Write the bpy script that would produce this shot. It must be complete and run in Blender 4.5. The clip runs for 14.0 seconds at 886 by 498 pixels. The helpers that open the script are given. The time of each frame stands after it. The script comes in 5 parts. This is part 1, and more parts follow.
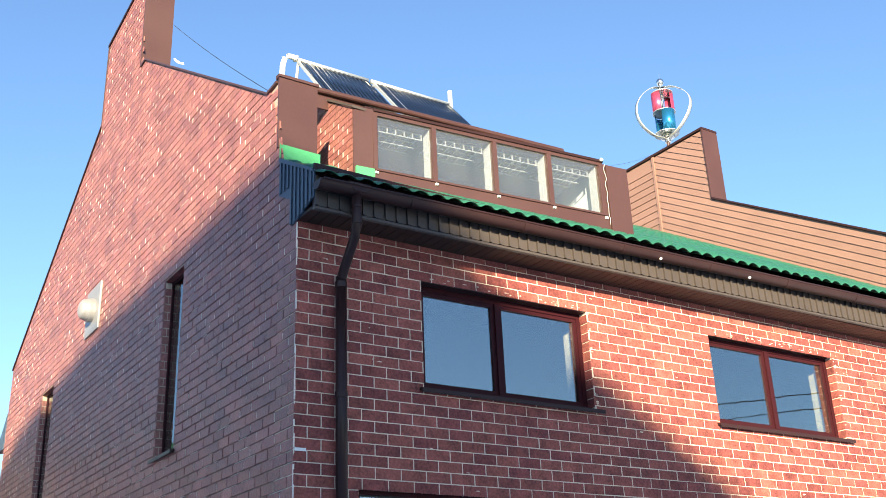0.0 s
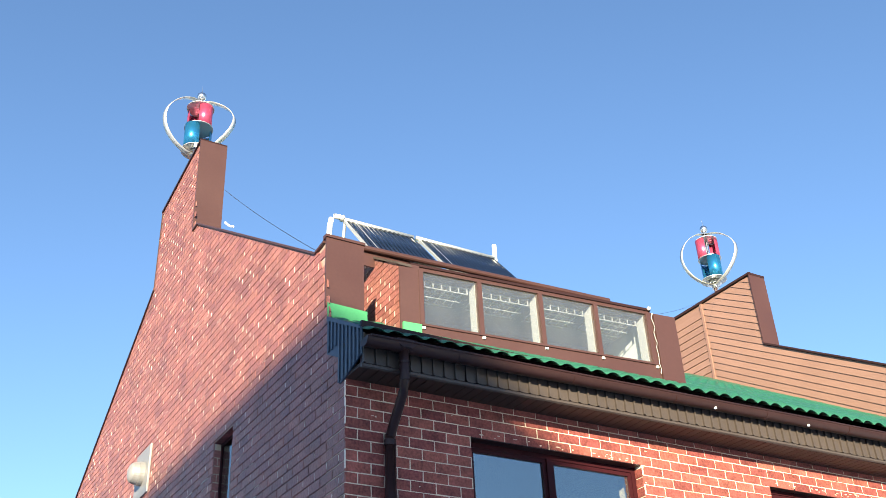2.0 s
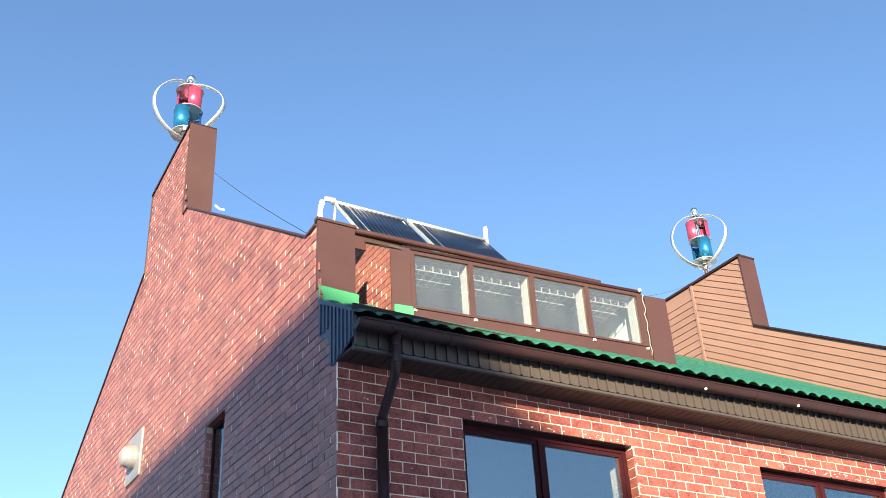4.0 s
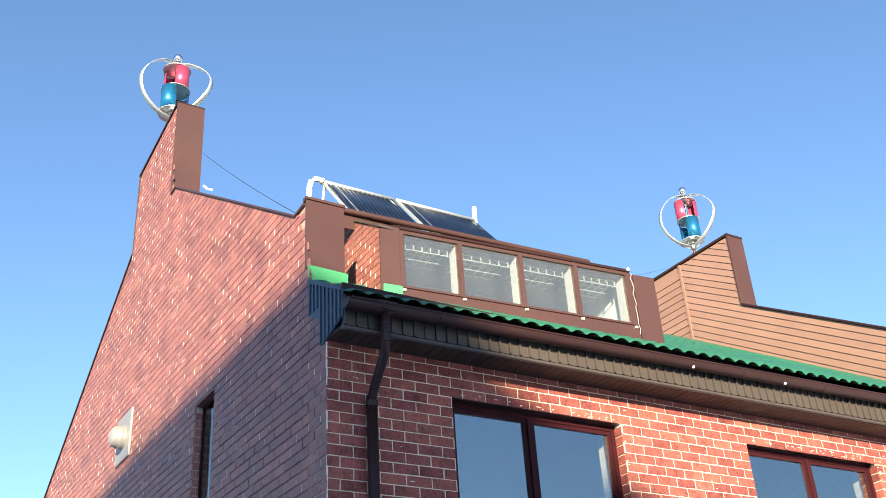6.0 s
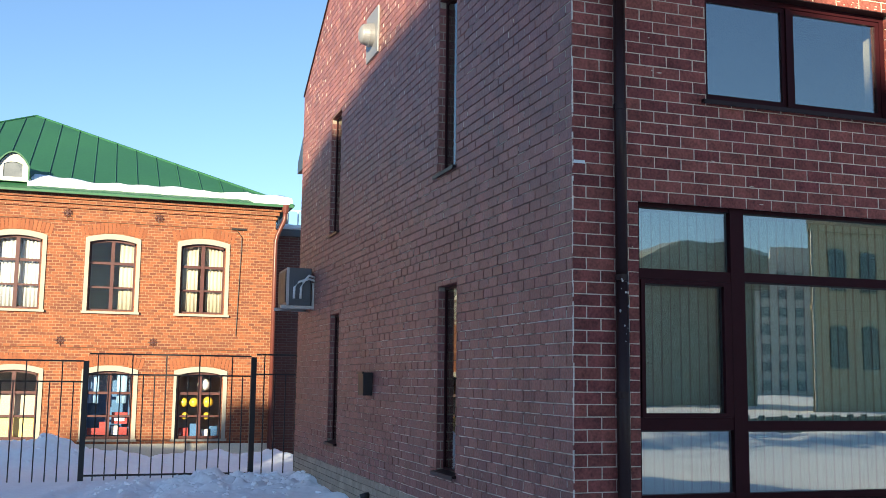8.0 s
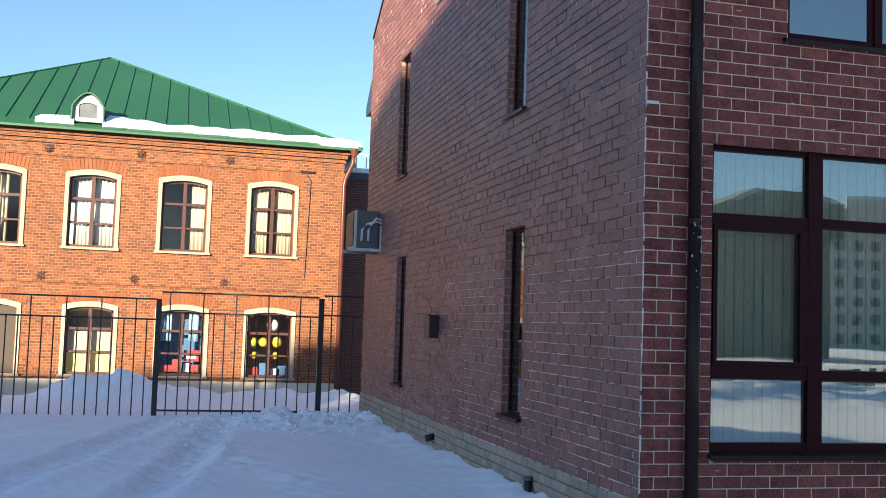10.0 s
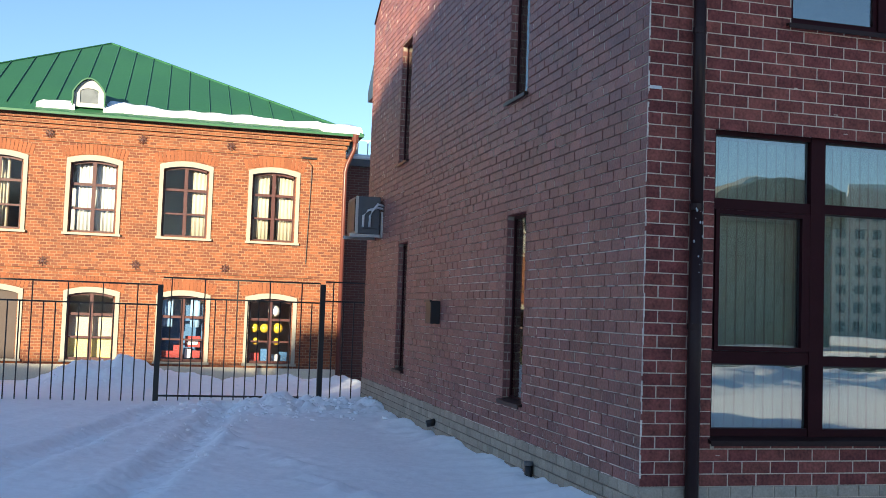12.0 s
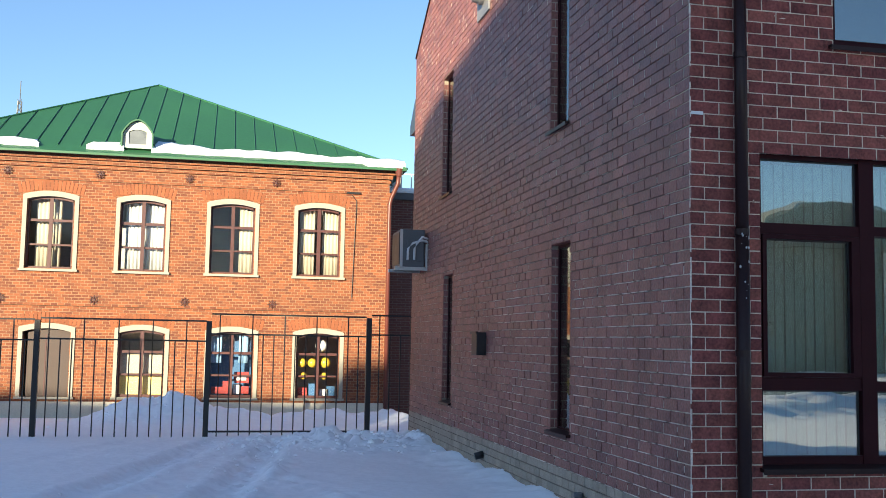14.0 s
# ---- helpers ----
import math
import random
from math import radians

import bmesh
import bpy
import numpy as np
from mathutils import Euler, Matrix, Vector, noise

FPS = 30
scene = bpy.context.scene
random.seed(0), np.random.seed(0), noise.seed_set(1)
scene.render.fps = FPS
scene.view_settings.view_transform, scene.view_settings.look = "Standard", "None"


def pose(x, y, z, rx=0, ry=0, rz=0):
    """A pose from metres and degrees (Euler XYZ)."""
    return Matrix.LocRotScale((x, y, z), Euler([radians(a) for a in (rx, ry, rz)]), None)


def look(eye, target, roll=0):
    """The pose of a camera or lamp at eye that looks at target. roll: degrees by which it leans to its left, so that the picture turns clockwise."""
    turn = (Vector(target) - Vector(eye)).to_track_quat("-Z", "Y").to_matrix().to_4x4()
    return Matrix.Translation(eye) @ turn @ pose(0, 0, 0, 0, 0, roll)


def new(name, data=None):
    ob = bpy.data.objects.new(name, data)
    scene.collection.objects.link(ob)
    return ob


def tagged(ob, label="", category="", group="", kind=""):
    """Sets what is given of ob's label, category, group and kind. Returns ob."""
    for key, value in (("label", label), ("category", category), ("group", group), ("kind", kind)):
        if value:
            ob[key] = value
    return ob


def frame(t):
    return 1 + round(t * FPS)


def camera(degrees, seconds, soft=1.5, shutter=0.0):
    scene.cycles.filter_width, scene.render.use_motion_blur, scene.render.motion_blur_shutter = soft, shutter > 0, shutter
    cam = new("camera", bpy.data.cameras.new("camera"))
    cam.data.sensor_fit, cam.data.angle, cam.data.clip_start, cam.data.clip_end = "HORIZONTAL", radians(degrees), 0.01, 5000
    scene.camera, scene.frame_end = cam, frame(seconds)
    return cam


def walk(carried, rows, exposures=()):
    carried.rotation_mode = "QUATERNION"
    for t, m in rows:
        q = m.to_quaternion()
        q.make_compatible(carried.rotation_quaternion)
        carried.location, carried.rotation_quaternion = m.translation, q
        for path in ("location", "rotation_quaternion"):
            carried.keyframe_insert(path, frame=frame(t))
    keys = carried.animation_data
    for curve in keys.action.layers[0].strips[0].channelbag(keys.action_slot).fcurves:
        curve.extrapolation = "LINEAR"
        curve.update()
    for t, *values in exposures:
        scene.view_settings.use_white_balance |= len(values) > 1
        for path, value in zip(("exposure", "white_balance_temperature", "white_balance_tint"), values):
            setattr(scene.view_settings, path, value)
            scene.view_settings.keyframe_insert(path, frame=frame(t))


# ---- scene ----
cam = camera(46.742, 14.0, soft=0.55)

PATH = [
    (0, (-3.635, -7.711, 1.730), (-2.5990, -6.1764, 2.4858), -2.42),
    (0.5, (-3.642, -7.712, 1.762), (-2.7561, -6.1741, 2.6842), -1.96),
    (1, (-3.636, -7.730, 1.756), (-2.7930, -6.2758, 2.8395), -2.04),
    (1.5, (-3.641, -7.733, 1.741), (-2.7696, -6.2758, 2.7981), -2.67),
    (2, (-3.641, -7.731, 1.737), (-2.7432, -6.2673, 2.7619), -2.90),
    (2.5, (-3.644, -7.729, 1.733), (-2.7307, -6.2623, 2.7402), -3.02),
    (3, (-3.645, -7.724, 1.734), (-2.7362, -6.2569, 2.7445), -2.97),
    (5.5, (-3.647, -7.724, 1.727), (-2.7006, -6.2481, 2.6897), -3.87),
    (6, (-3.649, -7.723, 1.721), (-2.7013, -6.2476, 2.6820), -3.78),
    (6.5, (-3.647, -7.724, 1.710), (-2.6930, -6.2487, 2.6646), -3.83),
    (7, (-3.663, -7.739, 1.666), (-2.7863, -6.1379, 2.4836), -1.93),
    (7.3, (-3.667, -7.715, 1.656), (-2.9254, -5.9789, 2.3175), -0.50),
    (7.5, (-3.669, -7.699, 1.650), (-2.9806, -5.9073, 2.2124), 0.08),
    (7.9, (-3.654, -7.619, 1.633), (-2.9956, -5.7541, 1.9312), 0.65),
    (8, (-3.651, -7.599, 1.629), (-3.0250, -5.7162, 1.8824), 0.70),
    (8.5, (-3.631, -7.542, 1.605), (-3.1129, -5.6169, 1.7688), 1.37),
    (11, (-3.632, -7.517, 1.587), (-3.1278, -5.5862, 1.7245), 1.98),
    (11.5, (-3.635, -7.519, 1.577), (-3.1332, -5.5867, 1.7034), 2.03),
    (12, (-3.633, -7.512, 1.577), (-3.1280, -5.5803, 1.6985), 1.99),
    (12.5, (-3.635, -7.508, 1.581), (-3.1284, -5.5764, 1.6985), 1.95),
    (13, (-3.640, -7.509, 1.581), (-3.1545, -5.5724, 1.7054), 2.04),
    (13.5, (-3.620, -7.510, 1.576), (-3.1869, -5.5656, 1.7535), 1.19),
    (14, (-3.619, -7.527, 1.565), (-3.2033, -5.5794, 1.7471), 1.02),
]
walk(cam, [(t, look(eye, target, roll)) for t, eye, target, roll in PATH],
     [(0.0, 1.97), (0.5, 1.85), (1.0, 1.61), (1.5, 1.68), (2.0, 1.86), (2.5, 1.92), (6.6, 1.90), (8.0, 1.48), (14.0, 1.46)])

# ---- world, sun ----
SUN_PHI, SUN_EL = radians(34.0), radians(10.6)
to_sun = Vector((-math.sin(SUN_PHI) * math.cos(SUN_EL), -math.cos(SUN_PHI) * math.cos(SUN_EL), math.sin(SUN_EL)))
world = bpy.data.worlds.new("world")
scene.world = world
world.use_nodes = True
wn, wl = world.node_tree.nodes, world.node_tree.links
sky = wn.new("ShaderNodeTexSky")
sky.sky_type, sky.sun_disc = "NISHITA", False
sky.sun_elevation, sky.sun_rotation = SUN_EL + radians(6), math.atan2(to_sun.x, to_sun.y)
sky.air_density, sky.dust_density, sky.ozone_density = 1.0, 0.2, 3.7
wl.new(sky.outputs[0], wn["Background"].inputs["Color"])
wn["Background"].inputs["Strength"].default_value = 0.080
sun_data = bpy.data.lights.new("sun", "SUN")
sun_data.energy, sun_data.angle, sun_data.color = 5.0, radians(0.6), (1.0, 0.89, 0.63)
sun = new("sun", sun_data)
sun.matrix_world = look(to_sun * 100, (0, 0, 0))


# ---- materials ----
def material(name, base, rough=0.6, metal=0.0, vary=0.12, scale=3.0, fine=60.0, bump=0.15, pieces=0.0, alt=None, spec=0.5):
    """A surface with stains at one scale, grain at another, and a change from piece to piece."""
    m = bpy.data.materials.new(name)
    m.use_nodes = True
    n, l = m.node_tree.nodes, m.node_tree.links
    b = n["Principled BSDF"]
    b.inputs["Roughness"].default_value, b.inputs["Metallic"].default_value = rough, metal
    b.inputs["Specular IOR Level"].default_value = spec
    co = n.new("ShaderNodeTexCoord")
    src = co.outputs["Object"]
    if pieces:
        geo = n.new("ShaderNodeNewGeometry")
        src = geo.outputs["Position"]
    big, small = n.new("ShaderNodeTexNoise"), n.new("ShaderNodeTexNoise")
    big.inputs["Scale"].default_value, small.inputs["Scale"].default_value = scale, fine
    big.inputs["Detail"].default_value, small.inputs["Detail"].default_value = 4.0, 3.0
    l.new(src, big.inputs["Vector"]), l.new(src, small.inputs["Vector"])
    add = n.new("ShaderNodeMath")
    add.operation = "ADD"
    l.new(big.outputs["Fac"], add.inputs[0]), l.new(small.outputs["Fac"], add.inputs[1])
    rng = n.new("ShaderNodeMapRange")
    rng.inputs["From Min"].default_value, rng.inputs["From Max"].default_value = 0.7, 1.3
    rng.inputs["To Min"].default_value, rng.inputs["To Max"].default_value = 1 - vary, 1 + vary
    l.new(add.outputs[0], rng.inputs["Value"])
    value = rng.outputs[0]
    hsv = n.new("ShaderNodeHueSaturation")
    hsv.inputs["Color"].default_value = (*base, 1)
    if pieces:
        info = n.new("ShaderNodeObjectInfo")
        tot, fr = n.new("ShaderNodeMath"), n.new("ShaderNodeMath")
        tot.operation, fr.operation = "ADD", "FRACT"
        l.new(info.outputs["Random"], tot.inputs[0]), l.new(geo.outputs["Random Per Island"], tot.inputs[1])
        l.new(tot.outputs[0], fr.inputs[0])
        pr = n.new("ShaderNodeMapRange")
        pr.inputs["To Min"].default_value, pr.inputs["To Max"].default_value = 1 - pieces, 1 + pieces
        l.new(fr.outputs[0], pr.inputs["Value"])
        mul = n.new("ShaderNodeMath")
        mul.operation = "MULTIPLY"
        l.new(value, mul.inputs[0]), l.new(pr.outputs[0], mul.inputs[1])
        value = mul.outputs[0]
        if alt:
            mixc = n.new("ShaderNodeMix")
            mixc.data_type = "RGBA"
            mixc.inputs["A"].default_value, mixc.inputs["B"].default_value = (*base, 1), (*alt, 1)
            f2 = n.new("ShaderNodeMath")
            f2.operation = "MULTIPLY"
            f2.inputs[1].default_value = 7.31
            fr2 = n.new("ShaderNodeMath")
            fr2.operation = "FRACT"
            l.new(fr.outputs[0], f2.inputs[0]), l.new(f2.outputs[0], fr2.inputs[0])
            l.new(fr2.outputs[0], mixc.inputs["Factor"])
            l.new(mixc.outputs["Result"], hsv.inputs["Color"])
    l.new(value, hsv.inputs["Value"])
    l.new(hsv.outputs[0], b.inputs["Base Color"])
    if bump:
        bp = n.new("ShaderNodeBump")
        bp.inputs["Strength"].default_value, bp.inputs["Distance"].default_value = bump, 0.01
        l.new(small.outputs["Fac"], bp.inputs["Height"])
        l.new(bp.outputs[0], b.inputs["Normal"])
    rr = n.new("ShaderNodeMapRange")
    rr.inputs["To Min"].default_value, rr.inputs["To Max"].default_value = max(0.02, rough - 0.1), min(1, rough + 0.1)
    l.new(big.outputs["Fac"], rr.inputs["Value"])
    l.new(rr.outputs[0], b.inputs["Roughness"])
    return m


def glass(name, gloss, tint=(1, 1, 1), haze=0.0):
    """A coated pane: part mirror, part clear."""
    m = bpy.data.materials.new(name)
    m.use_nodes = True
    n, l = m.node_tree.nodes, m.node_tree.links
    gl, tr, mx, lw = (n.new("ShaderNode" + k) for k in ("BsdfGlossy", "BsdfTransparent", "MixShader", "LayerWeight"))
    gl.inputs["Roughness"].default_value, lw.inputs["Blend"].default_value = 0.004, 0.5
    tr.inputs["Color"].default_value = (*tint, 1)
    no, bp = n.new("ShaderNodeTexNoise"), n.new("ShaderNodeBump")
    no.inputs["Scale"].default_value = 1.3
    bp.inputs["Strength"].default_value, bp.inputs["Distance"].default_value = 0.12, 0.01
    l.new(no.outputs["Fac"], bp.inputs["Height"]), l.new(bp.outputs[0], gl.inputs["Normal"])
    pw, ad = n.new("ShaderNodeMath"), n.new("ShaderNodeMath")
    pw.operation, pw.inputs[1].default_value = "POWER", 4.0
    ad.operation, ad.use_clamp, ad.inputs[1].default_value = "ADD", True, gloss
    l.new(lw.outputs["Facing"], pw.inputs[0]), l.new(pw.outputs[0], ad.inputs[0]), l.new(ad.outputs[0], mx.inputs[0])
    l.new(tr.outputs[0], mx.inputs[1]), l.new(gl.outputs[0], mx.inputs[2])
    out = mx.outputs[0]
    if haze:
        # Pale diffuse veil that paints a light grey haze over the pane.
        df, m2, dn, dr = (n.new("ShaderNode" + k) for k in ("BsdfDiffuse", "MixShader", "TexNoise", "MapRange"))
        df.inputs["Color"].default_value = (0.5, 0.48, 0.45, 1)
        dn.inputs["Scale"].default_value, dn.inputs["Detail"].default_value = 2.2, 5.0
        dr.inputs["To Min"].default_value, dr.inputs["To Max"].default_value = haze * 0.5, haze * 1.5
        l.new(dn.outputs["Fac"], dr.inputs["Value"]), l.new(dr.outputs[0], m2.inputs[0])
        l.new(out, m2.inputs[1]), l.new(df.outputs[0], m2.inputs[2])
        out = m2.outputs[0]
    l.new(out, n["Material Output"].inputs["Surface"])
    return m


def brickwork(name, brick, brick2, mortar, length, course, bump=0.4):
    """Small bricks too far off to be told apart singly."""
    m = material(name, brick, 0.85, 0, 0.15, 0.7, 20, 0)
    n, l = m.node_tree.nodes, m.node_tree.links
    b = n["Principled BSDF"]
    geo, sep, com, add = (n.new("ShaderNode" + k) for k in ("NewGeometry", "SeparateXYZ", "CombineXYZ", "Math"))
    l.new(geo.outputs["Position"], sep.inputs[0])
    l.new(sep.outputs["X"], add.inputs[0]), l.new(sep.outputs["Y"], add.inputs[1])
    l.new(add.outputs[0], com.inputs["X"]), l.new(sep.outputs["Z"], com.inputs["Y"])
    t = n.new("ShaderNodeTexBrick")
    t.inputs["Color1"].default_value, t.inputs["Color2"].default_value, t.inputs["Mortar"].default_value = (*brick, 1), (*brick2, 1), (*mortar, 1)
    t.inputs["Scale"].default_value, t.inputs["Brick Width"].default_value, t.inputs["Row Height"].default_value = 1.0, length, course
    t.inputs["Mortar Size"].default_value = 0.0075
    l.new(com.outputs[0], t.inputs["Vector"])
    hsv = next(k for k in n if k.type == "HUE_SAT")
    l.new(t.outputs["Color"], hsv.inputs["Color"])
    bp = n.new("ShaderNodeBump")
    bp.inputs["Strength"].default_value, bp.inputs["Distance"].default_value, bp.invert = bump, 0.006, True
    l.new(t.outputs["Fac"], bp.inputs["Height"]), l.new(bp.outputs[0], b.inputs["Normal"])
    return m


M_BRICK = material("red_brick", (0.242, 0.074, 0.056), 0.66, 0, 0.46, 7.0, 40, 0.7, 0.15, (0.170, 0.045, 0.041), 0.16)
# Gable copy of the brick, paler and glossier to paint in skylight sheen.
M_GBRICK = material("red_brick_with_sky_sheen", (0.262, 0.104, 0.082), 0.49, 0, 0.40, 2.6, 34, 0.7, 0.13, (0.208, 0.077, 0.070), 0.42)
M_MORTAR = material("pale_mortar", (0.57, 0.46, 0.35), 0.95, 0, 0.3, 1.5, 90, 0.3)
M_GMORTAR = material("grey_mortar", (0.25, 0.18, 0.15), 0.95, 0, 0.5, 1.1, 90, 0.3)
# Squeezed mortar, lightened so the upright beads read as sunlit glints.
M_BEAD = material("squeezed_pale_mortar", (0.66, 0.57, 0.48), 0.95, 0, 0.4, 1.3, 70, 0.4)
M_PLINTH = material("plinth_block", (0.37, 0.30, 0.23), 0.9, 0, 0.2, 3, 60, 0.4, 0.12)
M_BROWN = material("brown_sheet_metal", (0.054, 0.022, 0.018), 0.45, 0, 0.08, 1.5, 30, 0.05)
M_DARKBROWN = material("dark_brown_metal", (0.027, 0.012, 0.011), 0.35, 0, 0.12, 2, 40, 0.05, spec=0.2)
M_FASCIA = material("bronze_profiled_sheet", (0.056, 0.043, 0.037), 0.45, 0, 0.1, 2, 40, 0.05, spec=0.3)
M_SLATE = material("blue_grey_profiled_sheet", (0.034, 0.05, 0.075), 0.4, 0, 0.1, 2, 40, 0.05)
M_SOFFIT = material("brown_soffit", (0.035, 0.021, 0.016), 0.5, 0, 0.1, 2, 40, 0.05, spec=0.3)
M_GREEN = material("green_metal_tile", (0.021, 0.105, 0.062), 0.4, 0, 0.15, 1.5, 30, 0.05)
M_FLASH = material("bright_green_flashing", (0.05, 0.25, 0.10), 0.5, 0, 0.08, 2, 40, 0.05)
M_NROOF = material("green_painted_roof_sheet", (0.023, 0.106, 0.047), 0.5, 0, 0.15, 0.5, 12, 0.05)
M_FRAME = material("brown_window_frame", (0.032, 0.007, 0.009), 0.4, 0, 0.1, 4, 60, 0.05, spec=0.08)
M_SIDING = material("tan_siding", (0.212, 0.118, 0.090), 0.5, 0, 0.08, 1.5, 50, 0.05, 0.05)
M_WHITE = material("white_plastic", (0.66, 0.66, 0.64), 0.5, 0, 0.06, 3, 60, 0.05)
M_STEEL = material("bright_steel", (0.62, 0.62, 0.62), 0.25, 1.0, 0.06, 3, 60, 0.02)
M_ALU = material("pale_aluminium", (0.50, 0.50, 0.49), 0.4, 0.6, 0.06, 3, 60, 0.03)
M_TUBE = material("dark_blue_glass_tube", (0.006, 0.011, 0.028), 0.16, 0.0, 0.1, 5, 60, 0.0)
M_RED = material("magenta_anodised", (0.50, 0.07, 0.14), 0.35, 0.6, 0.06, 3, 60, 0.02)
M_BLUE = material("blue_anodised", (0.03, 0.22, 0.42), 0.28, 0.75, 0.06, 3, 60, 0.02)
M_SNOW = material("snow", (0.95, 0.955, 0.96), 0.8, 0, 0.04, 0.6, 9, 0.45)
next(k for k in M_SNOW.node_tree.nodes if k.type == "BUMP").inputs["Distance"].default_value = 0.022
M_BLACK = material("black_iron", (0.012, 0.011, 0.012), 0.45, 0, 0.1, 4, 60, 0.1)
M_CREAM = material("cream_painted_surround", (0.31, 0.285, 0.235), 0.85, 0, 0.1, 2, 40, 0.2)
M_ACGREY = material("grey_unit_casing", (0.10, 0.105, 0.11), 0.5, 0, 0.08, 3, 50, 0.05)
M_ROOM = material("room_paint", (0.45, 0.44, 0.42), 0.9, 0, 0.05, 1, 40, 0.05)
M_BLIND = material("pale_green_blind", (0.62, 0.80, 0.71), 0.8, 0, 0.05, 2, 60, 0.05, 0.06)
M_CURTAIN = material("cream_curtain", (0.46, 0.41, 0.31), 0.9, 0, 0.08, 3, 60, 0.1)
M_NFRAME = material("dark_red_frame", (0.07, 0.02, 0.018), 0.5, 0, 0.1, 4, 60, 0.05)
M_BOARDS = material("weathered_dark_boards", (0.09, 0.10, 0.075), 0.8, 0, 0.2, 0.6, 9, 0.2)
M_FADED = material("faded_grey_boards", (0.22, 0.215, 0.18), 0.85, 0, 0.2, 0.6, 9, 0.2)
M_OCHRE = material("ochre_render", (0.42, 0.33, 0.19), 0.9, 0, 0.1, 0.8, 30, 0.2)
M_PANEL = material("grey_panel_block", (0.42, 0.38, 0.33), 0.9, 0, 0.12, 0.3, 8, 0.2)
M_CONC = material("plinth_render", (0.55, 0.50, 0.40), 0.9, 0, 0.12, 1, 30, 0.2)
M_NBRICK = brickwork("orange_brick", (0.262, 0.080, 0.029), (0.130, 0.036, 0.018), (0.275, 0.150, 0.082), 0.17, 0.076, 0.9)
M_DBRICK = brickwork("dark_brick", (0.16, 0.06, 0.045), (0.12, 0.045, 0.04), (0.2, 0.15, 0.12), 0.26, 0.075)
M_NARCH = material("arch_brick", (0.245, 0.074, 0.029), 0.85, 0, 0.15, 3, 40, 0.2, 0.15)
M_GLASS = glass("coated_glass", 0.30, (0.74, 0.80, 0.78))
M_GGLASS = glass("dark_tinted_glass", 0.10, (0.5, 0.58, 0.54))
M_CLEAR = glass("clear_glass", 0.02)
M_YELLOW = material("yellow_balloon", (0.55, 0.38, 0.04), 0.3, 0, 0.04, 3, 60, 0.0)
M_TOYRED = material("red_toy", (0.30, 0.04, 0.035), 0.4, 0, 0.04, 3, 60, 0.0)
M_TOYBLUE = material("blue_wall_paint", (0.045, 0.13, 0.27), 0.6, 0, 0.06, 3, 60, 0.0)


# ---- mesh helpers ----
def box(bm, x0, x1, y0, y1, z0, z1, bevel=0.0):
    v = [bm.verts.new((x, y, z)) for x in (x0, x1) for y in (y0, y1) for z in (z0, z1)]
    f = [bm.faces.new([v[i] for i in q]) for q in ((0, 1, 3, 2), (4, 6, 7, 5), (0, 4, 5, 1), (2, 3, 7, 6), (0, 2, 6, 4), (1, 5, 7, 3))]
    if bevel:
        es = list({e for k in f for e in k.edges})
        bmesh.ops.bevel(bm, geom=es, offset=bevel, segments=2, affect="EDGES", profile=0.5)
    return bm


def bm_box(x0, x1, y0, y1, z0, z1, bevel=0.0):
    return box(bmesh.new(), x0, x1, y0, y1, z0, z1, bevel)


def prism(bm, pts, put, a, b):
    """A solid: the outline pts (u, w), drawn out from depth a to depth b; put(u, w, d) gives the place."""
    lo, hi = [bm.verts.new(put(u, w, a)) for u, w in pts], [bm.verts.new(put(u, w, b)) for u, w in pts]
    bm.faces.new(lo), bm.faces.new(hi[::-1])
    k = len(pts)
    for i in range(k):
        bm.faces.new((lo[i], hi[i], hi[(i + 1) % k], lo[(i + 1) % k]))
    return bm


def rod(bm, a, b, r, r2=None, seg=10, caps=True):
    a, b = Vector(a), Vector(b)
    q = (b - a).to_track_quat("Z", "Y").to_matrix().to_4x4()
    bmesh.ops.create_cone(bm, cap_ends=caps, segments=seg, radius1=r, radius2=r if r2 is None else r2, depth=(b - a).length,
                          matrix=Matrix.Translation((a + b) / 2) @ q)
    return bm


def ball(bm, c, r, seg=14, squash=1.0):
    bmesh.ops.create_uvsphere(bm, u_segments=seg, v_segments=seg // 2 + 2, radius=r, matrix=Matrix.Translation(c) @ Matrix.Diagonal((1, 1, squash, 1)))
    return bm


def sweep(bm, pts, r, seg=10):
    """A bent pipe through pts."""
    pts = [Vector(p) for p in pts]
    rings = []
    for i, p in enumerate(pts):
        d = (pts[min(i + 1, len(pts) - 1)] - pts[max(i - 1, 0)]).normalized()
        up = Vector((0, 0, 1)) if abs(d.z) < 0.9 else Vector((1, 0, 0))
        s = d.cross(up).normalized()
        t = s.cross(d)
        rings.append([bm.verts.new(p + r * (math.cos(2 * math.pi * k / seg) * s + math.sin(2 * math.pi * k / seg) * t)) for k in range(seg)])
    for a, b in zip(rings, rings[1:]):
        for k in range(seg):
            bm.faces.new((a[k], a[(k + 1) % seg], b[(k + 1) % seg], b[k]))
    bm.faces.new(rings[0][::-1]), bm.faces.new(rings[-1])
    return bm


def finish(name, bm, mat, smooth=False):
    bmesh.ops.recalc_face_normals(bm, faces=bm.faces)
    me = bpy.data.meshes.new(name)
    bm.to_mesh(me)
    bm.free()
    me.materials.append(mat)
    if smooth:
        for p in me.polygons:
            p.use_smooth = True
    return new(name, me)


def part(name, bm, mat, parent, label="", smooth=False):
    ob = finish(name, bm, mat, smooth)
    ob.parent = parent
    return tagged(ob, label) if label else ob


